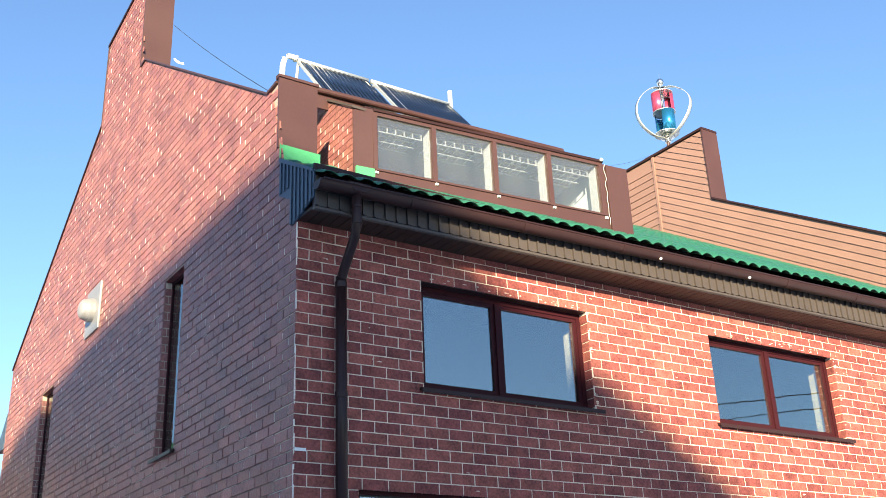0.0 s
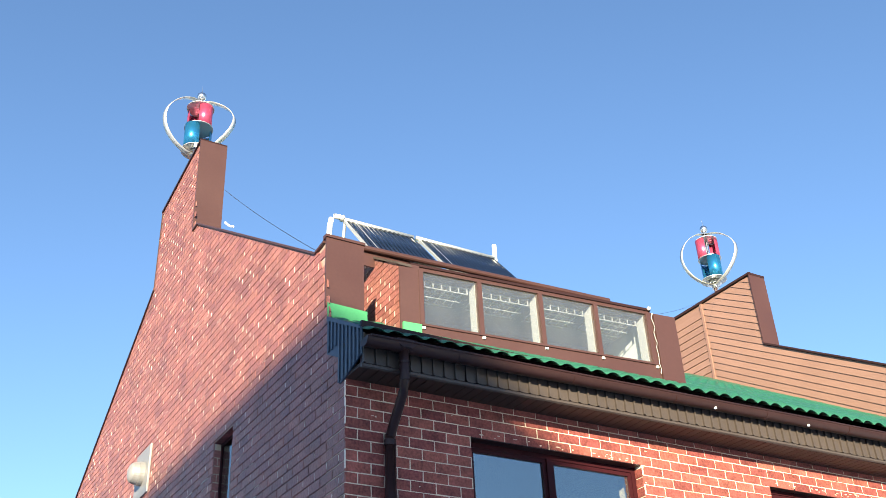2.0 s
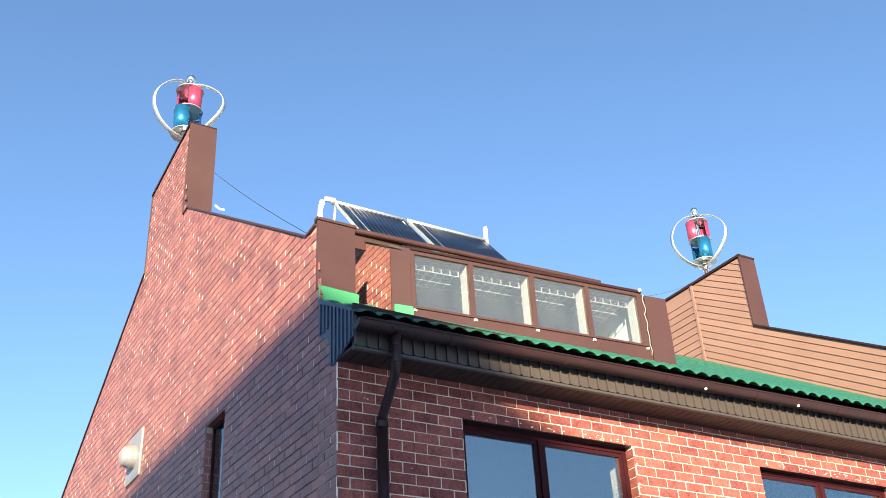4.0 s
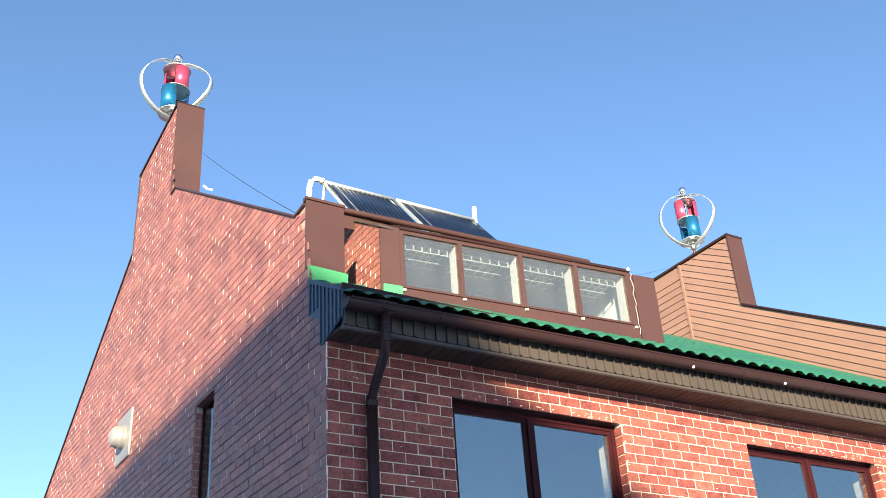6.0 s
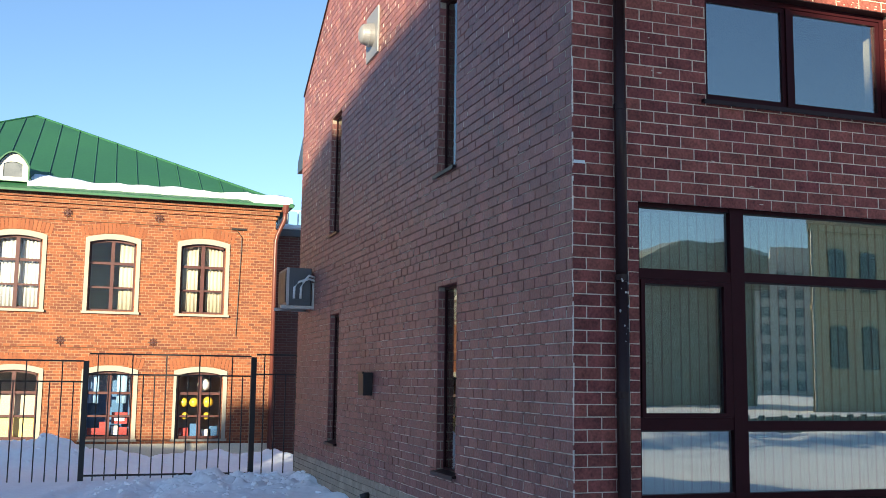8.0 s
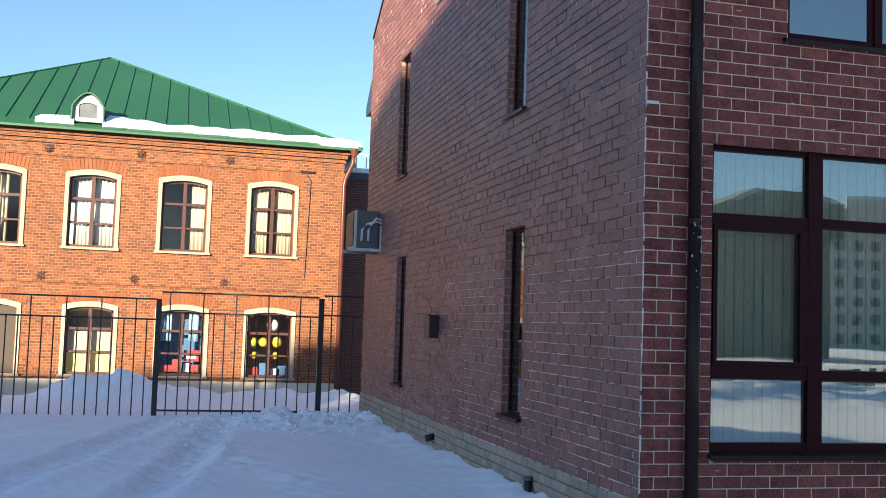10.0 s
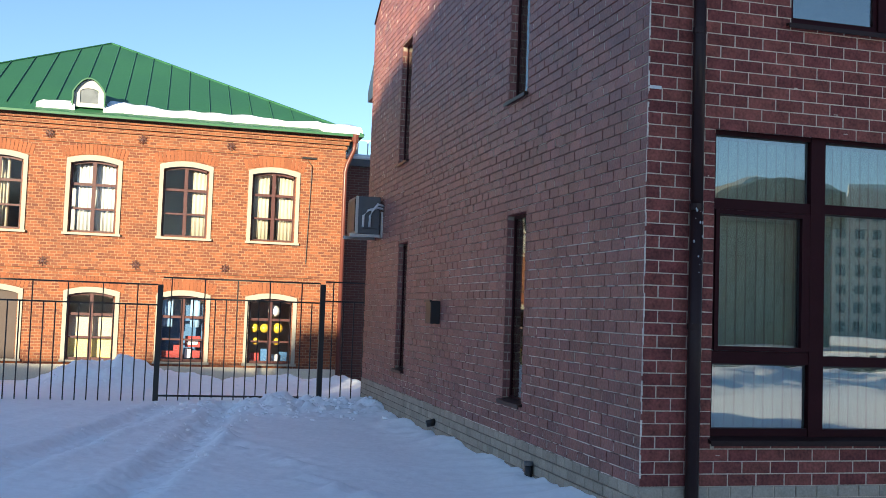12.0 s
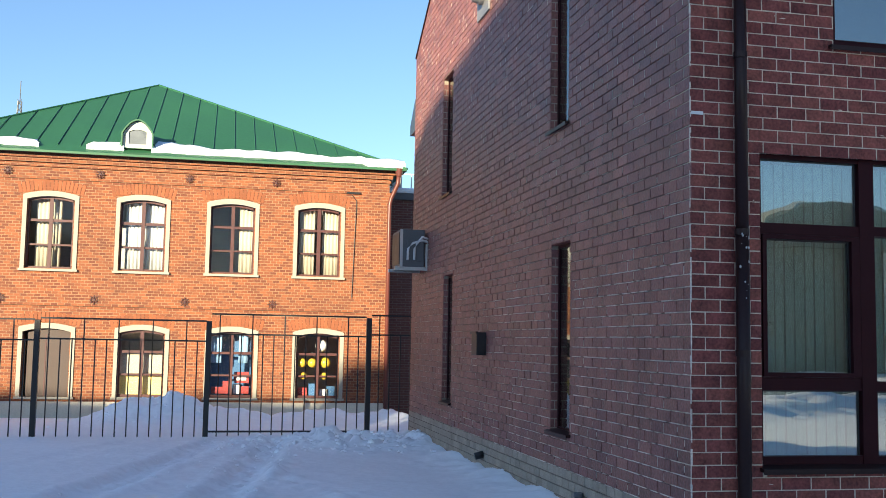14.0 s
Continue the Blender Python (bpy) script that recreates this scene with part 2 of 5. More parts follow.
def thing(name, label, category, group="", kind="", at=(0, 0, 0)):
    ob = new(name)
    ob.location = at
    return tagged(ob, label, category, group, kind)


def structure(name, bm, mat, label, category):
    return tagged(finish(name, bm, mat), label, category, "", "structure")


def clip(poly, keep):
    """The part of a convex outline on which keep(u, w) >= 0 (keep is linear)."""
    out = []
    for i, p in enumerate(poly):
        q = poly[(i + 1) % len(poly)]
        a, b = keep(*p), keep(*q)
        if a >= 0:
            out.append(p)
        if (a >= 0) != (b >= 0):
            t = a / (a - b)
            out.append((p[0] + t * (q[0] - p[0]), p[1] + t * (q[1] - p[1])))
    return out


def front_put(u, w, d):
    return (u, d, w)


def gable_put(u, w, d):
    return (d, u, w)


def profile_at(prof, u):
    """Height of a stepped outline at u; prof runs along u."""
    for (u0, w0), (u1, w1) in zip(prof, prof[1:]):
        if u0 <= u <= u1 and u1 > u0:
            return w0 + (w1 - w0) * (u - u0) / (u1 - u0)
    return prof[-1][1]


def pierced(bm, prof, base, holes, put, a, b):
    """A wall under the outline prof, with rectangular holes (u0, u1, w0, w1)."""
    cuts = sorted({u for u, _ in prof} | {u for h in holes for u in h[:2]})
    for u0, u1 in zip(cuts, cuts[1:]):
        if u1 - u0 < 1e-4:
            continue
        e = 1e-5
        t0, t1 = profile_at(prof, u0 + e), profile_at(prof, u1 - e)
        low = base
        for h in sorted((h for h in holes if h[0] <= u0 + e and h[1] >= u1 - e), key=lambda h: h[2]):
            if h[2] > low:
                prism(bm, [(u0, low), (u1, low), (u1, h[2]), (u0, h[2])], put, a, b)
            low = h[3]
        prism(bm, [(u0, low), (u1, low), (u1, t1), (u0, t0)], put, a, b)
    bmesh.ops.remove_doubles(bm, verts=bm.verts, dist=0.0005)
    return bm


# ---- plan of the brick house ----
COURSE, PITCH = 0.1, 0.26
WALL_T = 0.40
FRONT_X = 11.7
BACK_Y = 12.3
SLOPE = 0.615
EAVE_Z = 5.52
WIN_A = (1.30, 3.36, 4.10, 5.15)
WIN_B = (5.19, 7.42, 4.12, 5.17)
WIN_C = (0.61, 3.75, 0.62, 3.16)
FRONT_HOLES = [WIN_A, WIN_B, WIN_C]
G1, G2 = (2.98, 3.62, 4.0, 6.12), (8.85, 9.6, 4.05, 6.12)
G3, G4 = (2.89, 3.54, 0.62, 2.69), (8.66, 9.34, 0.6, 2.69)
GABLE_HOLES = [G1, G2, G3, G4]
GABLE_TOP = [(WALL_T, 6.42), (0.46, 6.42), (0.4601, 7.205), (0.73, 7.185), (5.2, 10.1), (5.45, 10.1), (5.4501, 11.82), (7.4, 11.58), (7.4001, 10.05), (BACK_Y, 7.23)]
FRONT_TOP = [(0.007, EAVE_Z), (FRONT_X, EAVE_Z)]

# ---- ground of snow ----
def ground_height(x, y):
    z = -0.08 - 0.016 * max(0.0, y) - 0.018 * max(0.0, y - 12.5)
    z = max(z, -0.62)
    near = math.exp(-((x + 4) ** 2 + (y - 4) ** 2) / 300)
    z += near * (0.05 * noise.noise((x * 0.5, y * 0.5, 3)) + 0.008 * noise.noise((x * 2.1, y * 2.1, 5)))
    if -2.0 < y < 12.6 and -12 < x < 0:
        fade = min(1.0, (12.6 - y) / 1.2)
        for c, deep in ((-2.45 - 0.146 * (12.0 - y), 1.0), (-3.53 - 0.203 * (12.0 - y), 0.9), (-5.0 - 0.30 * (12.0 - y), 0.15)):
            wob = 0.08 * noise.noise((y * 0.9, c * 0.1, 2))
            d = (x - c - wob) / 0.25
            rough = 0.55 + 0.8 * abs(noise.noise((x * 4.5, y * 3.5, 9)))
            z += fade * deep * (-0.10 * math.exp(-d ** 4) * rough + 0.022 * math.exp(-((abs(d) - 1.5) / 0.5) ** 2) * rough)
            z += fade * deep * 0.06 * math.exp(-d * d / 4) * noise.noise((x * 9, y * 7, 9))
    if -12 < x < 1 and -1 < y < 20:
        crust = max(0.0, noise.noise((x * 0.8, y * 0.8, 21)) + 0.15)
        z += crust * (0.022 * noise.noise((x * 5.5, y * 5.5, 22)) + 0.012 * noise.noise((x * 12, y * 12, 23)))
    # lumps thrown up by the far corner, and a line of footprints
    lump = math.exp(-((y - 10.8) / 1.3) ** 2) * math.exp(-((x + 1.4) / 1.5) ** 2)
    z += lump * (0.10 + 0.28 * abs(noise.noise((x * 2.6, y * 2.6, 1))) + 0.16 * noise.noise((x * 6.0, y * 6.0, 1)))
    fx = -2.63 + 0.2 * (5.4 - y)
    if 1.0 < y < 8.5:
        z += 0.07 * math.exp(-((x - fx - 0.12 * math.sin(y * 1.9)) / 0.24) ** 2) * (1.3 * noise.noise((x * 4, y * 3, 12)) + 0.25)
    if x > -0.9:
        z += 0.10 * math.exp(-((x) / 0.45) ** 2) * (0.7 + 1.2 * noise.noise((y * 1.2, 2, 2)) + 0.6 * noise.noise((y * 4, x * 3, 2))) * (0 < y < 12.3)
    heap = math.exp(-(abs((x + 5.1) / 1.4) ** 2.2 + ((y - 17.2) / 1.0) ** 2))
    z += 0.62 * heap * (1 + 0.22 * noise.noise((x * 1.3, y * 1.3, 4)) + 0.13 * noise.noise((x * 3.7, y * 3.7, 4)) + 0.12 * noise.noise((x * 9, y * 9, 4)))
    if -4.8 < x < 3:
        z += 0.34 * math.exp(-((y - 18.2) / 1.1) ** 2) * (0.8 + 0.5 * noise.noise((x * 1.1, y, 6)) + 0.25 * noise.noise((x * 4, y * 4, 6)))
    if y < -10:
        z += 0.38 * math.exp(-((y + 17) / 2.2) ** 2) * (1 + 0.7 * noise.noise((x * 0.8, y * 0.8, 8)) + 0.6 * noise.noise((x * 2.1, y * 2.1, 8)))
    return z


def ground():
    xs = sorted({-900, -300, -120, -60, -30, 900, 300, 120, 60} | {round(-12 + 0.07 * i, 3) for i in range(215)} | {round(3 + 0.4 * i, 2) for i in range(40)} | {19 + 1.5 * i for i in range(12)})
    ys = sorted({-900, -300, -120, -60, 900, 300, 120, 60, 40} | {-40 + 1.0 * i for i in range(19)} | {round(-21.6 + 0.3 * i, 2) for i in range(52)} | {round(-6 + 0.25 * i, 3) for i in range(24)} | {round(0.07 * i, 3) for i in range(300)} | {22 + i for i in range(12)})
    verts = [(x, y, ground_height(x, y)) for y in ys for x in xs]
    k = len(xs)
    faces = [(j * k + i, j * k + i + 1, (j + 1) * k + i + 1, (j + 1) * k + i) for j in range(len(ys) - 1) for i in range(k - 1)]
    me = bpy.data.meshes.new("ground")
    me.from_pydata(verts, [], faces)
    me.materials.append(M_SNOW)
    for p in me.polygons:
        p.use_smooth = True
    tagged(new("ground", me), "snow-covered ground with trodden vehicle tracks", "snow", "", "structure")


ground()


def snow_clods():
    """Broken clods beside the wheel tracks and where the shovelled snow lies."""
    rnd = random.Random(31)
    bm = bmesh.new()
    for k in range(600):
        if k < 330:
            x, y = rnd.gauss(-1.4, 1.1), rnd.gauss(10.7, 0.9)
        elif k < 480:
            y = rnd.uniform(3.0, 11.5)
            x = -2.45 - 0.155 * (12.0 - y) + rnd.choice((-0.32, 0.32)) + rnd.gauss(0, 0.1)
        elif k < 540:
            y = rnd.uniform(3.0, 11.5)
            x = -3.53 - 0.203 * (12.0 - y) + rnd.choice((-0.32, 0.32)) + rnd.gauss(0, 0.1)
        else:
            x, y = rnd.gauss(-5.2, 1.0), rnd.gauss(16.8, 0.8)
        if x > -0.1 or y > 12.4 and k < 540 or 330 <= k < 540 and k % 3:
            continue
        r = rnd.uniform(0.01, 0.045) * (1.25 if k < 330 or k > 540 else 0.6)
        made = bmesh.ops.create_icosphere(bm, subdivisions=1, radius=r)["verts"]
        z = ground_height(x, y)
        for v in made:
            q = 1 + rnd.uniform(-0.35, 0.35)
            v.co = Vector((v.co.x * q + x, v.co.y * q + y, v.co.z * q * 0.75 + z))
    ob = finish("snow_clod", bm, M_SNOW)
    tagged(ob, "broken clods of shovelled snow on the ground", "snow", "", "stuff")


snow_clods()

# ---- walls ----
wall_front = structure("wall_front", pierced(bmesh.new(), FRONT_TOP, -0.8, FRONT_HOLES, front_put, 0.003, WALL_T),
                       M_MORTAR, "red brick front wall with pale raised mortar", "wall")
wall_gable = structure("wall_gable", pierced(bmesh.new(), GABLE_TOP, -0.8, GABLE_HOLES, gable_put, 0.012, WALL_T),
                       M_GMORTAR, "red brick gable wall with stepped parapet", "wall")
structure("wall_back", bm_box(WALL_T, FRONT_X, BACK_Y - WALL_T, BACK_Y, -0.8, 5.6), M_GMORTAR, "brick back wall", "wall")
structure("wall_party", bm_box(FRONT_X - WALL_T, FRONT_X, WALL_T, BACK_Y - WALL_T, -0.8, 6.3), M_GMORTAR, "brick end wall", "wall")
structure("floor", bm_box(WALL_T, FRONT_X - WALL_T, WALL_T, BACK_Y - WALL_T, -0.3, 0.3), M_ROOM, "plain room floor", "floor")
structure("ceiling", bm_box(WALL_T, FRONT_X - WALL_T, WALL_T, BACK_Y - WALL_T, 3.35, 3.65), M_ROOM, "plain room ceiling", "ceiling")
structure("wall_inner", bm_box(WALL_T, FRONT_X - WALL_T, 2.2, 2.3, 0.3, 3.35), M_ROOM, "plain inner wall", "wall")
structure("wall_inner", bm_box(WALL_T, FRONT_X - WALL_T, 2.6, 2.7, 3.65, 6.6), M_ROOM, "plain inner wall", "wall")


def roof_z(y):
    return 5.758 + 0.596 * (y + 0.47)


def roof():
    xs = np.arange(-0.012, FRONT_X - 0.4 + 0.001, 0.0238)
    ys = [-0.47]
    while ys[-1] < 6.2:
        ys += [ys[-1] + 0.10, ys[-1] + 0.22, ys[-1] + 0.345, ys[-1] + 0.35]
    verts, faces = [], []
    for j, y in enumerate(ys):
        step = -0.02 * ((y + 0.47) % 0.35) / 0.35
        for x in xs:
            w = 0.045 * abs(math.sin(math.pi * x / 0.19)) ** 0.8 - 0.015
            verts.append((float(x), y, roof_z(y) + w + step + 0.035 + 0.023 * float(x)))
    k = len(xs)
    for j in range(len(ys) - 1):
        # the tiles run on in front of the parapet pier
        faces += [(j * k + i, j * k + i + 1, (j + 1) * k + i + 1, (j + 1) * k + i) for i in range(k - 1) if xs[i] > 0.43 or ys[j + 1] < 0.36]
    me = bpy.data.meshes.new("roof_front")
    me.from_pydata(verts, [], faces)
    me.materials.append(M_GREEN)
    for p in me.polygons:
        p.use_smooth = True
    ob = tagged(new("roof_front", me), "green wavy metal tile roof", "roof", "", "structure")
    sol = ob.modifiers.new("thickness", "SOLIDIFY")
    sol.thickness = 0.006
    bm = bmesh.new()
    prism(bm, [(BACK_Y + 0.5, 5.9), (6.4, 10.0), (6.4, 9.8), (BACK_Y + 0.5, 5.7)], gable_put, 0.42, FRONT_X - 0.4)
    structure("roof_back", bm, M_GREEN, "green metal tile roof", "roof")
    structure("roof_lining", prism(bmesh.new(), [(-0.2, roof_z(-0.2) - 0.08), (6.2, roof_z(6.2) - 0.08), (6.2, roof_z(6.2) - 0.2), (-0.2, roof_z(-0.2) - 0.2)], gable_put, 0.42, FRONT_X - 0.42),
              M_ROOM, "boarded roof lining", "roof")


roof()


# ---- windows of the brick house ----
def window_frame(parent, u0, u1, w0, w1, put, depth, bars_u, rail=0.055):
    """Outer rails, inner bars and panes of one window, all under parent."""
    d0, d1 = depth, depth + 0.07

    def bar(a, b, c, d, lab="rail", e0=d0, e1=d1):
        part(lab, prism(bmesh.new(), [(a, c), (b, c), (b, d), (a, d)], put, e0, e1), M_FRAME, parent)
    bar(u0, u0 + rail, w0, w1), bar(u1 - rail, u1, w0, w1)
    bar(u0 + rail, u1 - rail, w0, w0 + rail), bar(u0 + rail, u1 - rail, w1 - rail, w1)
    us = [u0 + rail] + [k for b in bars_u for k in (b - rail / 2, b + rail / 2)] + [u1 - rail]
    for b in bars_u:
        bar(b - rail / 2, b + rail / 2, w0 + rail, w1 - rail, "mullion", d0 - 0.01, d1)
    c, d = w0 + rail, w1 - rail
    for a, b in zip(us[::2], us[1::2]):
        # a sash inside the rails, then the pane
        k = 0.040
        for q in ((a, a + k, c, d), (b - k, b, c, d), (a + k, b - k, c, c + k), (a + k, b - k, d - k, d)):
            bar(*q, "sash_rail", d0 + 0.012, d1 - 0.01)
        bm = bmesh.new()
        prism(bm, [(a + k, c + k), (b - k, c + k), (b - k, d - k), (a + k, d - k)], put, depth + 0.03, depth + 0.036)
        pane = part("pane", bm, M_GLASS, parent, "reflecting window pane")
        pane.visible_shadow = False


def sill(parent, u0, u1, w, put, back, out):
    prof = [(-out, w - 0.045), (-out, w - 0.005), (back, w + 0.02), (back, w - 0.02), (-out + 0.006, w - 0.03), (-out + 0.006, w - 0.045)]
    bm = bmesh.new()
    prism(bm, prof, lambda d, ww, u: put(u, ww, d), u0, u1)
    part("window_sill", bm, M_DARKBROWN, parent, "bent brown sheet metal sill")


w = thing("window_1", "wide brown double window reflecting blue sky", "window", kind="structure")
window_frame(w, WIN_A[0], WIN_A[1], WIN_A[2], WIN_A[3], front_put, 0.11, [2.26])
sill(w, WIN_A[0] - 0.05, WIN_A[1] + 0.09, WIN_A[2], front_put, 0.11, 0.05)
w = thing("window_2", "wide brown double window reflecting blue sky", "window", kind="structure")
window_frame(w, WIN_B[0], WIN_B[1], WIN_B[2], WIN_B[3], front_put, 0.11, [6.28])
sill(w, WIN_B[0] - 0.05, WIN_B[1] + 0.09, WIN_B[2], front_put, 0.11, 0.05)
w = thing("window_3", "tall brown shop window with fixed and opening panes", "window", kind="structure")
for a, b, c, d, n in ((0.61, 0.651, 0.62, 3.16, "rail"), (3.64, 3.75, 0.62, 3.16, "rail"), (1.545, 1.68, 0.62, 3.16, "mullion"),
                      (0.651, 1.545, 0.62, 0.705, "rail"), (0.651, 1.545, 1.232, 1.335, "transom"), (0.651, 1.545, 2.50, 2.59, "transom"), (0.651, 1.545, 3.12, 3.16, "rail"),
                      (1.68, 3.64, 0.62, 0.70, "rail"), (1.68, 3.64, 1.228, 1.31, "transom"), (1.68, 3.64, 2.515, 2.595, "transom"), (1.68, 3.64, 3.125, 3.16, "rail")):
    part(n, prism(bmesh.new(), [(a, c), (b, c), (b, d), (a, d)], front_put, 0.05 if n == "mullion" else 0.06, 0.13), M_FRAME, w)
sash = part("opening_sash", prism(bmesh.new(), [(0.655, 1.338), (0.692, 1.338), (0.692, 2.497), (0.655, 2.497)], front_put, 0.046, 0.12), M_FRAME, w)
for a, b, c, d in ((1.465, 1.54, 1.338, 2.497), (0.692, 1.465, 1.338, 1.374), (0.692, 1.465, 2.460, 2.497)):
    part("sash_rail", prism(bmesh.new(), [(a, c), (b, c), (b, d), (a, d)], front_put, 0.046, 0.12), M_FRAME, sash)
for a, b, c, d in ((0.651, 1.53, 0.705, 1.232), (0.692, 1.465, 1.374, 2.460), (0.651, 1.53, 2.59, 3.12), (1.695, 3.64, 0.70, 1.228), (1.695, 3.64, 1.31, 2.515), (1.695, 3.64, 2.595, 3.125)):
    pane = part("pane", prism(bmesh.new(), [(a, c), (b, c), (b, d), (a, d)], front_put, 0.094, 0.100), M_GLASS, w, "reflecting window pane")
    pane.visible_shadow = False
    for q in ((a, a + 0.012, c, d), (b - 0.012, b, c, d), (a + 0.012, b - 0.012, d - 0.012, d)):
        part("gasket", prism(bmesh.new(), [(q[0], q[2]), (q[1], q[2]), (q[1], q[3]), (q[0], q[3])], front_put, 0.085, 0.093), M_BLACK, w)
sill(w, WIN_C[0] - 0.02, WIN_C[1] + 0.05, WIN_C[2], front_put, 0.06, 0.06)
for i, g in enumerate(GABLE_HOLES):
    w = thing("window_%d" % (4 + i), "narrow tall brown window deep in the brick wall", "window", kind="structure")
    a, b, c, d = g
    for q in ((a, a + 0.035, c, d), (b - 0.035, b, c, d), (a + 0.035, b - 0.035, c, c + 0.04), (a + 0.035, b - 0.035, d - 0.04, d)):
        part("rail", prism(bmesh.new(), [(q[0], q[2]), (q[1], q[2]), (q[1], q[3]), (q[0], q[3])], gable_put, 0.085, 0.14), M_FRAME, w)
    pane = part("pane", prism(bmesh.new(), [(a + 0.035, c + 0.04), (b - 0.035, c + 0.04), (b - 0.035, d - 0.04), (a + 0.035, d - 0.04)], gable_put, 0.098, 0.103), M_GGLASS, w, "reflecting window pane")
    pane.visible_shadow = False
    sill(w, g[0] - 0.04, g[1] + 0.05, g[2], gable_put, 0.085, 0.05)


def blinds():
    ob = thing("vertical_blind", "pale green vertical slat blind behind the tall window", "blind")
    for i in range(34):
        x = 0.62 + 0.092 * i
        bm = bm_box(-0.0435, 0.0435, -0.001, 0.001, 0.62, 3.1)
        bmesh.ops.rotate(bm, verts=bm.verts, cent=(0, 0, 0), matrix=Matrix.Rotation(radians(9 + 5 * math.sin(i * 2.3)), 3, "Z"))
        bmesh.ops.translate(bm, verts=bm.verts, vec=(x, 0.21, 0))
        part("slat", bm, M_BLIND, ob)
    part("head_rail", bm_box(0.615, 3.745, 0.18, 0.24, 3.1, 3.15), M_WHITE, ob)


blinds()


# ---- eaves of the front ----
def eaves():
    ob = thing("eaves_box", "boxed eaves with bronze profiled fascia and brown boarded soffit", "eaves", kind="structure")
    # soffit boards run from wall to fascia
    x, i = -0.0, 0
    while x < FRONT_X - 0.1:
        part("soffit_board", bm_box(x, x + 0.092, -0.345, 0.0, 5.505, 5.515), M_SOFFIT, ob)
        x += 0.1
    part("soffit_backing", bm_box(0.0, FRONT_X, -0.34, 0.0, 5.522, 5.53), M_SOFFIT, ob)
    rod(b := bmesh.new(), (-0.02, -0.368, 5.482), (FRONT_X, -0.368, 5.482 + 0.006 * FRONT_X), 0.022, seg=6)
    part("edge_trim", b, M_FASCIA, ob)
    # profiled fascia: flat pans with raised ribs
    x = 0.0
    while x < FRONT_X - 0.1:
        bm = bmesh.new()
        o = [(x, -0.345), (x, -0.380), (x + 0.018, -0.380), (x + 0.026, -0.358), (x + 0.116, -0.358), (x + 0.116, -0.345)]
        prism(bm, o, lambda u, v, d: (u, v, d), 5.515 + 0.006 * x, 5.80)
        part("fascia_panel", bm, M_FASCIA, ob)
        x += 0.117
    # end panel over the gable
    bm = bmesh.new()
    outline = [(0.38, 6.28), (-0.36, 5.86), (-0.36, 5.60), (0.04, 5.49), (0.10, 5.49), (0.12, 5.76), (0.38, 5.90)]
    prism(bm, outline, gable_put, -0.012, 0.004)
    end = part("end_panel", bm, M_SLATE, ob, "blue-grey profiled sheet end panel")
    for k in range(9):
        y = -0.32 + k * 0.08
        top = 5.87 + 0.57 * (y + 0.36) - 0.02
        low = 5.60 - 0.275 * (y + 0.36) if y < 0.04 else (5.50 if y < 0.09 else 5.90)
        part("rib", prism(bmesh.new(), [(y, low), (y + 0.03, low), (y + 0.03, top), (y, top)], gable_put, -0.024, -0.0125), M_SLATE, end)
    part("end_flange", prism(bmesh.new(), [(-0.36, 5.84), (0.37, 6.25), (0.37, 6.30), (-0.33, 5.89)], gable_put, -0.026, -0.0125), M_SLATE, ob, "blue-grey bent flashing")
    part("lining", bm_box(0.01, FRONT_X, -0.288, 0.3, 5.82, 5.86), M_SOFFIT, ob)
    part("fascia_board", bm_box(0.01, FRONT_X, -0.318, -0.29, 5.532, 5.95), M_DARKBROWN, ob)


eaves()


def gutter():
    RISE = 0.018 * FRONT_X
    ob = thing("rain_gutter", "dark brown half-round metal gutter along the eaves", "gutter")
    bm = bmesh.new()
    outer = [(-0.46 + 0.074 * math.cos(a), 5.70 + 0.078 * math.sin(a)) for a in np.linspace(math.pi, 2 * math.pi, 13)]
    inner = [(-0.46 + 0.068 * math.cos(a), 5.705 + 0.071 * math.sin(a)) for a in np.linspace(2 * math.pi, math.pi, 13)]
    pts = outer + inner
    lo, hi = [bm.verts.new((-0.03, y, z)) for y, z in pts], [bm.verts.new((FRONT_X, y, z + RISE)) for y, z in pts]
    for i in range(len(pts)):
        j = (i + 1) % len(pts)
        bm.faces.new((lo[i], lo[j], hi[j], hi[i]))
    part("trough", bm, M_DARKBROWN, ob, smooth=True)
    rod(b := bmesh.new(), (0, -0.533, 5.705), (FRONT_X, -0.533, 5.705 + RISE), 0.011)
    part("rolled_lip", b, M_DARKBROWN, ob)
    part("end_cap", prism(bmesh.new(), outer, gable_put, -0.035, -0.029), M_DARKBROWN, ob)
    for x in (0.9, 2.2, 3.5, 4.8, 6.1, 7.4, 8.7, 10.0):
        part("joint_band", prism(bmesh.new(), [(y * 1.0 - 0.003 * (1 if y < -0.46 else -1), z - 0.004 + 0.018 * x) for y, z in outer], gable_put, x, x + 0.035), M_DARKBROWN, ob)
    for x in (4.05, 5.45):
        c = part("clip", ball(bmesh.new(), (x, -0.50, 5.632 + 0.018 * x), 0.017), M_WHITE, ob, "white heating cable clip")
    rod(b := bmesh.new(), (0.3, -0.45, 5.71), (FRONT_X, -0.45, 5.71 + RISE), 0.006)
    part("heating_cable", b, M_BLACK, ob)
    return ob


gutter()


